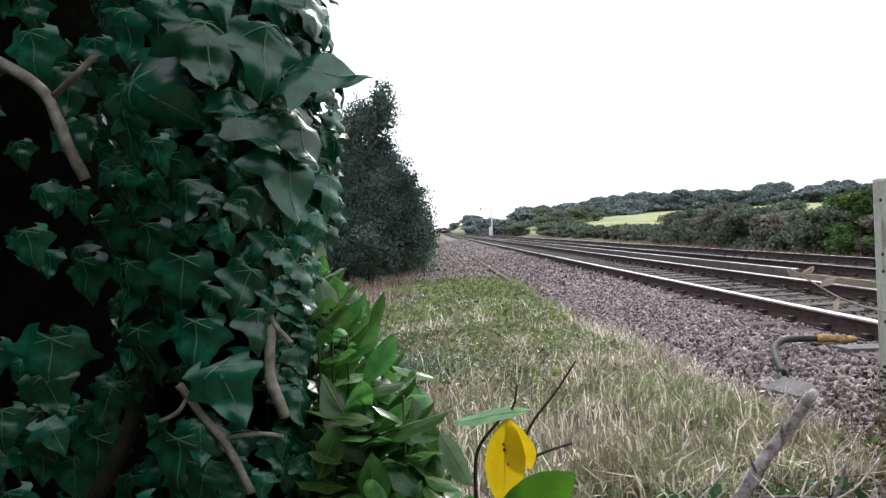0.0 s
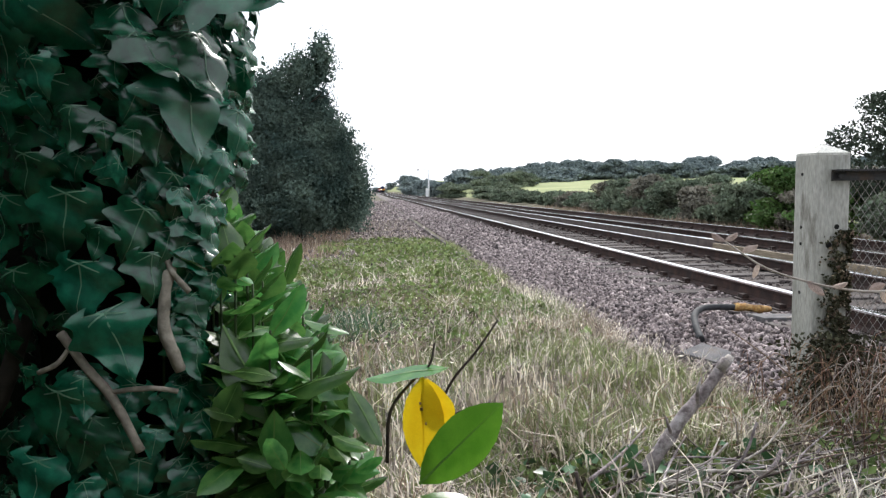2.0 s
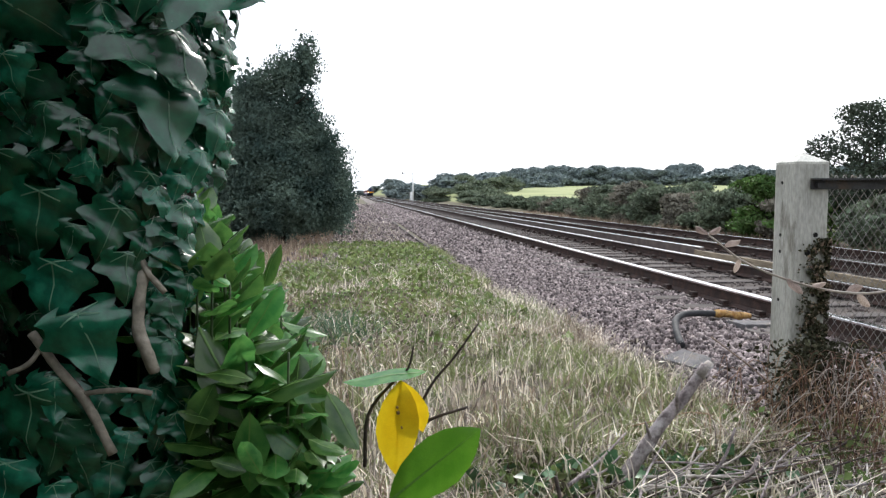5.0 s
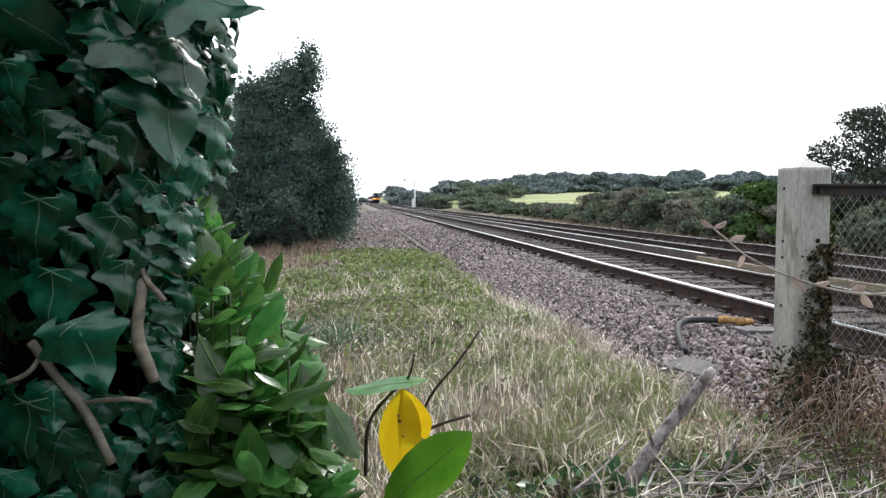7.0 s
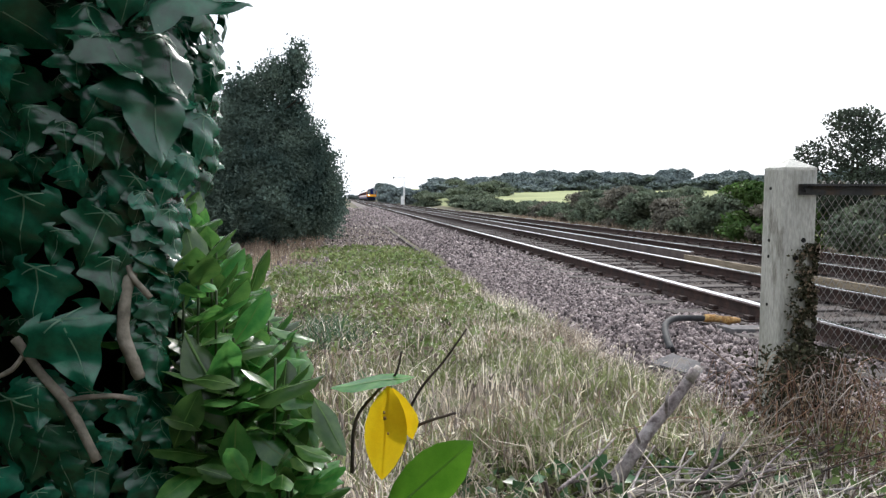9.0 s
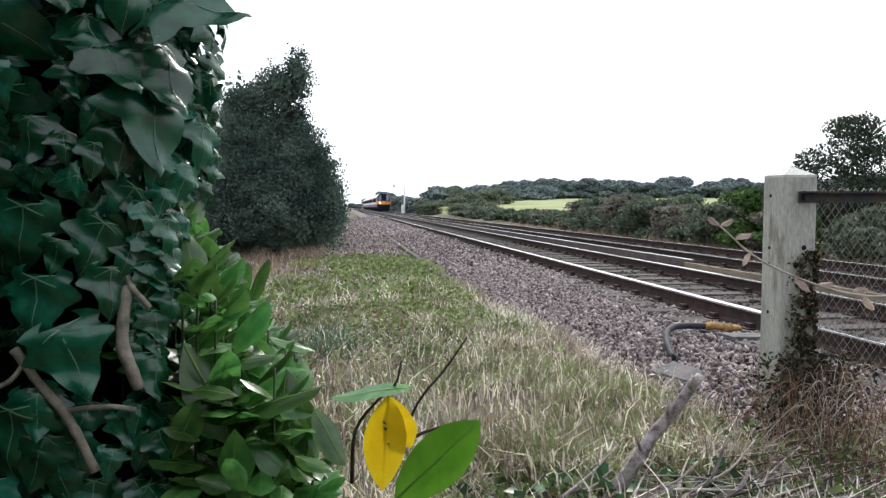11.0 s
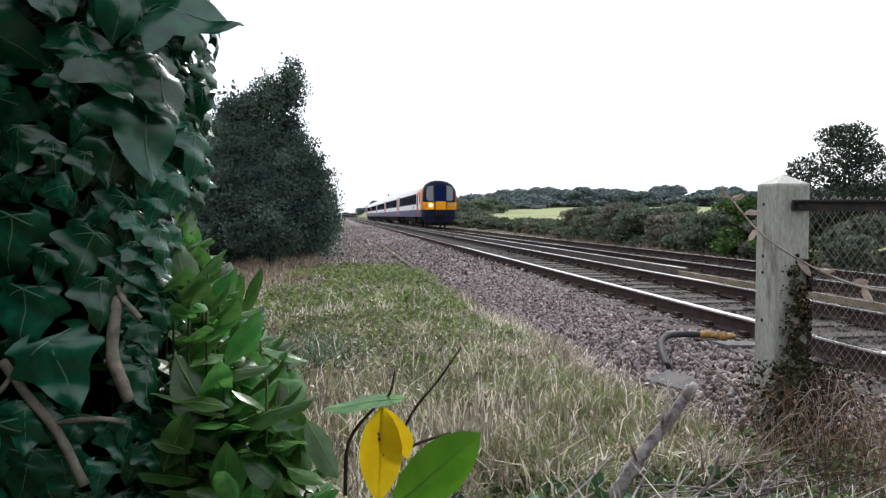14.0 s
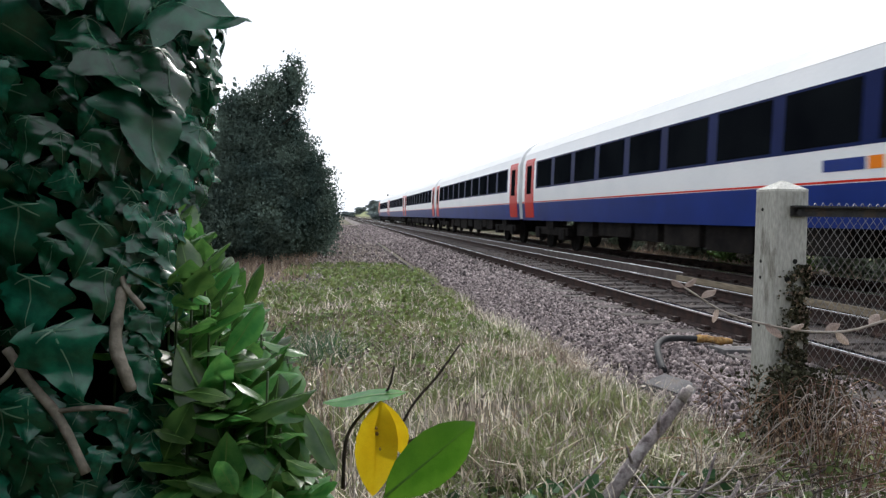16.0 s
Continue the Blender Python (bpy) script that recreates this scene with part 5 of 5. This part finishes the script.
def build_laurel():
    random.seed(31), np.random.seed(31)
    shrub = tagged(new("laurel_shrub"), "leafy laurel shrub with glossy bright green leaves", "shrub")
    kinds = laurel_meshes(6, (M["laurel"], M["laurel_vein"]))

    def put(b, d, size, n):
        ob = part("leaf", random.choice(kinds), M["laurel"], shrub)
        ob.matrix_basis = aim(b, d, n, size)
    for r in LAUREL + LAUREL_LOW:
        b, t = Vector(r[:3]), Vector(r[3:])
        put(b, t - b, (t - b).length * 1.15, Vector((random.uniform(-0.4, 0.3), random.uniform(-0.6, -0.1), random.uniform(0.6, 1.2))))
    flat = leaf_mesh("leaf", LAUREL_ROWS, 0.05, 0.10, 0.01, [(0, -0.97)], (M["laurel"], M["laurel_vein"]), 0.014)
    part("leaf", flat, M["laurel"], shrub, "silvery glossy leaf lying flat").matrix_basis = aim((0.068, 0.735, 0.764), (-0.080, 0.0, -0.006), (0.0, -0.13, 1.0), 0.088)
    put((-0.033, 0.680, 0.760), (0.026, -0.01, -0.048), 0.062, Vector((0.35, -0.55, 0.75)))
    for _ in range(44):
        a = random.uniform(-2.9, -0.9)
        b = Vector((random.uniform(-0.13, -0.045), random.uniform(0.62, 0.74), random.uniform(0.665, 0.725)))
        put(b, (math.cos(a), math.sin(a) * 0.6, random.uniform(-0.2, 0.35)), random.uniform(0.034, 0.056), Vector((random.uniform(-0.3, 0.3), random.uniform(-0.3, 0.2), 1.0)))
    # leaf whorls on upright shoots, thinning towards the sloping outer side of the shrub
    def outer(drop):
        return float(np.interp(drop, [0.0, 0.02, 0.058, 0.096, 0.127, 0.167, 0.214, 0.30, 0.40], [-0.203, -0.181, -0.147, -0.121, -0.094, -0.068, -0.056, -0.045, 0.03]))
    count = 0
    while count < 225:
        y = random.uniform(0.66, 0.95) if count % 3 == 0 else random.uniform(0.95, 1.75)
        drop = random.uniform(-0.005, 0.36)
        u = outer(drop) - 0.014 - random.random() ** 1.2 * 0.18
        x, top = u * y, 0.95 - drop * y
        if u < -0.34 or top < 0.42:
            continue
        count += 1
        part("stem", tube(spline([(x + random.uniform(-0.07, 0.0), y + 0.02, 0.28), (x - 0.01, y, (top + 0.3) / 2), (x, y, top)], 3), [0.002, 0.002, 0.002, 0.0018, 0.0016, 0.0014, 0.0012], 6), M["laurel_stem"], shrub, "dark green shoot")
        for k in range(random.randint(9, 14)):
            a = k * 2.4 + random.uniform(-0.4, 0.4)
            h = top - random.random() ** 1.2 * 0.20
            lift = random.uniform(0.1, 1.5)
            d = Vector((math.cos(a), math.sin(a), lift)).normalized()
            size = random.uniform(0.032, 0.060) * (1.12 if y < 0.85 else 1.0)
            tip = Vector((x, y, h)) + d * size
            if tip.x / tip.y > outer((0.95 - tip.z) / tip.y) + 0.008:
                continue
            put((x, y, h), d, size, Vector((-math.cos(a) * lift, -math.sin(a) * lift - 0.3, 1.0)))
    for pts in ([(0.002, 0.747, 0.66), (0.006, 0.747, 0.715), (0.03, 0.745, 0.748), (0.048, 0.743, 0.765), (0.054, 0.743, 0.789)],
                [(0.06, 0.94, 0.62), (0.09, 0.936, 0.69), (0.125, 0.93, 0.735), (0.155, 0.93, 0.777)],
                [(0.04, 0.79, 0.67), (0.075, 0.787, 0.695), (0.118, 0.781, 0.710)]):
        part("twig", tube(spline(pts, 4), [0.0022 * (1 - 0.035 * i) for i in range(4 * (len(pts) - 1) + 1)], 6), M["twig"], shrub, "bare dark twig")
    green = new("big_leaf_spray")
    green.parent = shrub
    green.location = (0.055, 0.687, 0.660)
    me = leaf_mesh("leaf", [(y, xi, xo * 1.08) for y, xi, xo in LAUREL_ROWS], 0.12, 0.4, 0.01, [(0, -0.97)], (M["laurel_backlit"], M["laurel_vein"]), 0.012)
    ob = part("leaf", me, M["laurel_backlit"], green, "large bright green leaf")
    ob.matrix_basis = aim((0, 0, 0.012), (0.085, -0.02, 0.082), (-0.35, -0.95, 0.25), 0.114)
    ob = part("leaf", random.choice(kinds), M["laurel"], green)
    ob.matrix_basis = aim((0, 0, 0.0), (0.10, -0.03, -0.03), (-0.1, -0.4, 1.0), 0.085)
    yel = new("yellow_leaf_spray")
    yel.parent = shrub
    yel.location = (0.040, 0.735, 0.755)
    me = leaf_mesh("leaf", [(y, xi, xo * 1.06) for y, xi, xo in LAUREL_ROWS], 0.06, 0.5, 0.02, [(0, -0.97)], (M["yellow"], M["yellow"]), 0.014)
    ob = part("leaf", me, M["yellow"], yel, "yellow dying leaf with brown specks")
    ob.matrix_basis = aim((0, 0, 0), (-0.004, 0.0, -0.1), (-0.15, -1.0, 0.1), 0.101)
    ob = part("leaf", me, M["yellow"], yel, "yellow dying leaf")
    ob.matrix_basis = aim((0.004, 0.006, -0.004), (0.020, 0.004, -0.05), (-0.6, -0.8, 0.1), 0.062)
    for x, z, r in ((-0.003, -0.034, 0.0022), (0.001, -0.050, 0.0014), (-0.004, -0.028, 0.0016)):
        part("blemish", tube([(x, -0.0042, z), (x, -0.0020, z + 0.001)], [r * 0.8, r * 0.8], 7), M["orange"], yel, "brown speck")
    return green, yel


def build_back_shrub():
    """Dim shrubbery and stems behind the ivy."""
    random.seed(8), np.random.seed(8)
    t = tagged(new("shrubbery"), "dim leafy shrubbery behind the ivy-covered trunk", "shrub")
    c = np.stack([np.random.uniform(-2.4, -0.5, 42000), np.random.uniform(1.25, 2.6, 42000), np.random.uniform(-0.1, 2.9, 42000)], 1)
    c = c[c[:, 0] < -0.40 * c[:, 1] - 0.02 + 0.10 * np.sin(c[:, 2] * 9)]
    part("foliage", leaf_cloud("foliage", c, 0.06), M["hedge"], t)
    for _ in range(14):
        x, y = random.uniform(-1.1, -0.5), random.uniform(0.95, 1.5)
        part("stem", tube(spline([(x, y, -0.1), (x + random.uniform(-0.08, 0.08), y, 0.7), (x + random.uniform(-0.15, 0.15), y, 1.8)], 4), random.uniform(0.004, 0.009), 7), M["trunk"], t)
    part("stem", tube(spline([(-0.52, 0.72, 0.45), (-0.42, 0.70, 0.66), (-0.36, 0.70, 0.76), (-0.33, 0.71, 0.86)], 4), 0.009, 8), M["trunk"], t)


def build_blocker_hedge():
    """An added, unseen tall hedge closes the place behind the viewpoint and blocks skylight."""
    random.seed(9), np.random.seed(9)
    n = 22000
    t = tagged(new("lane_hedge"), "tall dense dark green hedge, unseen, added to block light", "hedge")
    x, u = np.random.uniform(-7, 3.2, n), np.random.uniform(0, 1, n)
    y = -1.9 - 0.12 * x - 1.1 * u + 0.2 * np.sin(x * 2.2)
    z = np.random.uniform(-0.2, 3.0, n) + 0.3 * np.sin(x * 1.3)
    part("foliage", leaf_cloud("foliage", np.stack([x, y, z], 1), 0.2), M["hedge"], t)
    # unseen return of the hedge on the left, to darken the ivy
    m = 12000
    y2, u2 = np.random.uniform(-2.2, 1.3, m), np.random.uniform(0, 1, m)
    x2 = -1.15 - 0.16 * y2 - 0.9 * u2 + 0.12 * np.sin(y2 * 3)
    part("foliage", leaf_cloud("foliage", np.stack([x2, y2, np.random.uniform(-0.2, 3.1, m)], 1), 0.14), M["hedge"], t)
    for k in range(9):
        xx = -6.5 + k * 1.1
        part("stem", tube([(xx, -2.4 - 0.12 * xx, -0.2), (xx + 0.1, -2.4 - 0.12 * xx, 2.6)], [0.05, 0.02], 7), M["trunk"], t)


def build_brushwood():
    random.seed(12)
    b = tagged(new("broken_branch"), "bleached grey broken branch propped in the brushwood", "branch")
    pts = spline([(0.82, 2.19, -0.02), (0.863, 2.195, 0.04), (0.93, 2.20, 0.13), (0.985, 2.205, 0.205), (1.06, 2.21, 0.285), (1.138, 2.215, 0.385)], 4)
    part("limb", tube(pts, [0.0255 - 0.0004 * i + 0.0008 * math.sin(i * 1.7) for i in range(len(pts))], 10, rough=0.05), M["dead_wood"], b)
    part("broken_end", tube([(1.110, 2.207, 0.352), (1.132, 2.212, 0.377), (1.150, 2.216, 0.396)], [0.0182, 0.0186, 0.010], 7, rough=0.25), M["pale_stick"], b, "pale splintered end")
    part("snag", tube([(1.03, 2.195, 0.25), (1.028, 2.19, 0.30), (1.036, 2.185, 0.34)], [0.008, 0.006, 0.002], 6), M["dead_wood"], b)
    part("snag", tube([(0.945, 2.19, 0.15), (0.925, 2.18, 0.19), (0.915, 2.175, 0.22)], [0.007, 0.005, 0.002], 6), M["dead_wood"], b)
    for _ in range(105):
        x, y = random.uniform(0.62, 1.45), random.uniform(1.6, 2.2)
        a = random.gauss(0.35, 0.5)
        L = random.uniform(0.15, 0.55)
        r = random.uniform(0.002, 0.0066)
        z = float(ground_z(x, y)) + random.uniform(0.01, 0.11)
        rise = random.uniform(-0.02, 0.09) * L / 0.4
        kink = random.uniform(-0.05, 0.05)
        s = tagged(new("stick"), "dry grey stick lying in the brushwood", "stick", "brushwood sticks")
        s.location = (x, y, z)
        pts = spline([(0, 0, 0), (math.cos(a) * L / 2, math.sin(a) * L / 2 + kink, rise * 0.35), (math.cos(a) * L, math.sin(a) * L, rise)], 4)
        part("wood", tube(pts, [r * (1 - 0.06 * i) for i in range(len(pts))], 6, rough=0.1), M["pale_stick"] if random.random() < 0.22 else M["dead_wood"] if random.random() < 0.6 else M["twig"], s)
    for x0, z0, x1, z1, y, r in ((1.06, 0.02, 1.19, 0.205, 2.10, 0.0065), (1.07, 0.045, 1.30, 0.195, 2.12, 0.0045), (1.13, 0.045, 1.25, 0.125, 2.06, 0.010), (0.90, 0.06, 1.086, 0.15, 2.08, 0.0045),
                                (0.90, 0.075, 1.30, 0.05, 2.0, 0.0035), (0.72, 0.03, 0.98, 0.11, 2.0, 0.004), (0.84, 0.10, 1.12, 0.03, 1.96, 0.004), (0.66, 0.06, 0.92, 0.075, 1.92, 0.0035), (1.02, 0.02, 1.40, 0.10, 1.98, 0.0035)):
        s = tagged(new("stick"), "pale dry stick poking out of the brushwood", "stick", "brushwood sticks")
        s.location = (x0, y, z0)
        w, h = x1 - x0, z1 - z0
        pts = spline([(-0.3 * w, 0.03, -0.3 * abs(h) - 0.04), (0, 0, 0), (w * 0.55, random.uniform(-0.02, 0.02), h * 0.5), (w, 0.02, h)], 4)
        part("wood", tube(pts, [r * (1 - 0.03 * i) for i in range(len(pts))], 7, rough=0.1), M["pale_stick"] if r < 0.006 else M["dead_wood"], s)
    for x, y, top in ((0.52, 1.72, 0.24),):
        s = tagged(new("stick"), "dark upright broken stem", "stick", "brushwood sticks")
        s.location = (x, y, 0)
        part("wood", tube([(0.03, 0, -0.05), (0, 0, 0.1), (-0.03, 0, top)], [0.008, 0.007, 0.005], 6), M["twig"], s)


def build_ground_ivy():
    random.seed(14), np.random.seed(14)
    n = 700
    x, y = np.random.uniform(0.35, 2.1, n), np.random.uniform(1.45, 2.3, n)
    p = np.column_stack([x, y, ground_z(x, y) + np.random.uniform(0.0, 0.10, n)])
    tagged(part("ground_ivy", leaf_cloud("ground_ivy", p, 0.05, 0.0, 1.2), M["weed_dark"]), "dark green ground ivy under the brushwood", "ivy", kind="stuff")


def build_brambles():
    """Dead stems and leaves tangled about the foot of the post, and one loose shoot that sways."""
    random.seed(17), np.random.seed(17)
    br = tagged(new("bramble_tangle"), "tangle of brown dead bramble and grass stems round the post", "bramble")
    br.location = (1.75, 2.6, 0)
    for n in range(270):
        close = n % 3 > 0
        x, y = (random.gauss(0.02, 0.14), random.uniform(-0.45, 0.14)) if close else (random.uniform(-0.45, 0.55), random.uniform(-0.9, -0.1))
        a = random.gauss(0.0, 0.8) + (math.pi if random.random() < 0.4 else 0)
        L = random.uniform(0.12, 0.36) if close else random.uniform(0.25, 0.65)
        h = random.uniform(0.10, 0.36) if close else random.uniform(0.05, 0.17)
        pts = spline([(x, y, -0.05), (x + math.cos(a) * L * 0.35, y + math.sin(a) * L * 0.2, h), (x + math.cos(a) * L, y + math.sin(a) * L * 0.5, h * random.uniform(0.3, 1.0))], 4)
        part("stem", tube(pts, random.uniform(0.0008, 0.0018), 4), M["straw"] if random.random() < 0.25 else M["bracken"] if random.random() < 0.75 else M["twig"], br)
    for pts in ([(0.02, -0.25, 0.16), (0.2, -0.26, 0.24), (0.45, -0.28, 0.27), (0.8, -0.3, 0.26), (1.1, -0.32, 0.20)], [(-0.1, -0.2, 0.14), (0.15, -0.2, 0.23), (0.4, -0.22, 0.30), (0.7, -0.25, 0.32), (1.0, -0.28, 0.28)],
                [(-0.45, -0.1, 0.42), (-0.3, -0.15, 0.30), (-0.15, -0.18, 0.16), (-0.05, -0.2, 0.05)], [(0.25, -0.3, 0.0), (0.22, -0.28, 0.2), (0.28, -0.26, 0.42), (0.45, -0.26, 0.56)]):
        part("stem", tube(spline(pts, 5), 0.0026, 6), M["brown_grass"], br, "long arching dead stem")
    c = np.stack([np.random.normal(0.12, 0.17, 1900), np.random.uniform(-0.35, 0.2, 1900), np.random.uniform(-0.02, 0.30, 1900) * np.random.uniform(0.2, 1, 1900)], 1)
    tagged(part("dead_leaves", leaf_cloud("dead_leaves", c, 0.02), M["dead_leaf"], br), kind="stuff")
    u = np.random.uniform(0, 1, 5200)
    c = np.stack([0.228 - np.abs(np.random.normal(0, 0.062, 5200)) * (1.35 - 0.75 * u), np.random.uniform(0.200, 0.222, 5200), 0.76 * u], 1)
    c = c[(c[:, 0] > 0.075) & (np.sin(c[:, 2] * 27 + c[:, 0] * 60) + 0.5 * np.sin(c[:, 2] * 71) > -0.8)]
    tagged(part("moss", leaf_cloud("moss", c, 0.013, 0.3, 1.3), M["moss"], br, "dark moss and ivy clinging to the post"), kind="stuff")
    tagged(part("withered_leaves", leaf_cloud("withered_leaves", c[::7] + [0.0, -0.006, 0.0], 0.016, 0.3, 1.5), M["dead_leaf"], br), kind="stuff")
    c = np.stack([np.random.normal(0.14, 0.13, 2600), np.random.uniform(0.02, 0.2, 2600), 0.34 * np.random.random(2600) ** 1.3], 1)
    tagged(part("dark_undergrowth", leaf_cloud("dark_undergrowth", c, 0.024), M["moss"], br, "dark ivy heaped at the foot of the post"), kind="stuff")
    c = np.stack([np.random.uniform(-0.4, 1.0, 2200), np.random.uniform(-1.0, 0.0, 2200), np.random.uniform(-0.05, 0.13, 2200)], 1)
    tagged(part("green_leaves", leaf_cloud("green_leaves", c, 0.032), M["weed"], br), kind="stuff")
    shoot = tagged(new("bramble_shoot"), "loose arching bramble shoot with pale withered leaves", "bramble")
    shoot.location = (1.741, 1.808, 0.660)
    pts = spline([(-0.767, 0.117, 0.128), (-0.649, 0.096, 0.051), (-0.475, 0.069, 0.000), (-0.317, 0.046, -0.010), (-0.159, 0.024, 0.024), (0.000, 0.000, 0.000), (0.073, 0.029, -0.236)], 5)
    part("stem", tube(pts, [0.0024 + 0.00010 * i for i in range(len(pts))], 6), M["straw"], shoot, "pale bramble stem")
    rows = [(y, xi, xo * 1.1) for y, xi, xo in LAUREL_ROWS]
    kinds = [leaf_mesh("leaf", rows, random.uniform(0.1, 0.5), random.uniform(0.4, 1.1), 0.04, [(0, -0.95)], (M["bramble_dry"], M["bramble_dry"])) for _ in range(3)]
    for k, d in ((0, (-0.7, 0, 0.5)), (0, (0.6, -0.2, 0.6)), (2, (0.7, -0.3, 0.6)), (4, (-0.3, -0.4, -0.7)), (8, (0.6, -0.5, -0.4)), (10, (0.8, -0.4, 0.5)), (13, (0.9, -0.2, 0.4)), (14, (0.5, -0.5, -0.6)), (17, (0.8, 0.1, 0.6)), (19, (0.6, -0.5, 0.2)), (20, (0.9, -0.2, 0.3)), (21, (0.2, -0.3, -0.9)), (22, (0.8, -0.3, 0.6)), (23, (0.9, 0.0, -0.3)), (25, (0.9, -0.2, 0.2)), (26, (0.3, -0.4, 0.8)), (27, (0.8, -0.3, -0.5))):
        p = pts[k]
        ob = part("leaf", random.choice(kinds), M["bramble_dry"], shoot)
        ob.matrix_basis = aim(p, d, (random.uniform(-0.5, 0.5), -0.8, random.uniform(0.1, 0.9)), random.uniform(0.040, 0.062) * (1.35 if k > 16 else 1.0))
    return shoot


build_ground()
train = build_train()
build_fence()
build_cable()
build_mast()
build_trees()
build_grass()
build_ivy()
green_spray, yellow_spray = build_laurel()
build_back_shrub()
build_blocker_hedge()
build_brushwood()
build_ground_ivy()
shoot = build_brambles()
build_tracks()
build_ballast()


def motions():
    # The train runs in at 32 metres a second and slows to 27.
    walk(train, [(t, pose(FAR, y, 0)) for t, y in ((0.0, 500.0), (3.0, 404.0), (6.0, 308.0), (9.0, 212.0), (11.5, 131.5), (13.0, 85.0), (14.0, 56.2), (15.0, 29.0), (15.5, 15.4), (16.0, 1.7))])
    g = green_spray.location.copy()
    walk(green_spray, [(t, pose(g.x + dx, g.y, g.z + dz, 0, a, 0)) for t, dx, dz, a in ((0.0, -0.048, -0.028, 6), (0.7, -0.03, -0.016, 2), (1.2, -0.015, -0.004, -6), (2.0, -0.022, -0.012, -3), (3.5, -0.030, -0.030, 1), (6.0, -0.032, -0.022, 3), (7.0, -0.038, -0.022, 1), (9.0, -0.022, -0.036, 0), (11.5, -0.012, -0.006, -2), (12.5, -0.014, -0.040, 4), (13.3, -0.014, -0.02, 2), (14.5, -0.008, -0.003, 0), (15.2, -0.010, 0.0, 1), (16.0, -0.014, 0.0, 1))])
    y = yellow_spray.location.copy()
    walk(yellow_spray, [(t, pose(y.x, y.y, y.z, 0, a, b)) for t, a, b in ((0.0, 3, 0), (1.0, 0, 5), (2.0, -2, 0), (3.5, 2, 10), (7.0, 0, 5), (9.0, 2, 0), (12.5, 1, 12), (14.5, 0, 0), (16.0, 2, 6))])
    s = shoot.location.copy()
    walk(shoot, [(t, pose(s.x + dx, s.y, s.z + dz, 0, a, 0)) for t, dx, dz, a in ((0.0, 0, 0, 0), (1.0, 0, 0, -1), (1.8, 0, 0, 0), (3.5, 0, 0, 4), (6.0, 0, 0, 3), (7.0, 0, 0, 6), (7.4, 0.02, 0, 6), (8.0, 0.55, 0.02, 8), (8.5, 0.58, 0.02, 14), (9.0, 0.50, 0.09, 34), (10.0, 0.45, 0.05, 20), (11.0, 0.05, 0, 8), (11.5, 0, 0, 8), (12.0, 0.30, 0.0, 6), (12.5, 0, 0, 20), (13.0, 0.42, 0.02, 10), (13.5, 0, 0, 4), (14.0, 0.06, 0, 16), (14.5, 0.36, -0.03, -6), (15.0, 0, 0, -5), (15.5, 0, 0, 0), (16.0, 0, 0, -2.5))])


motions()
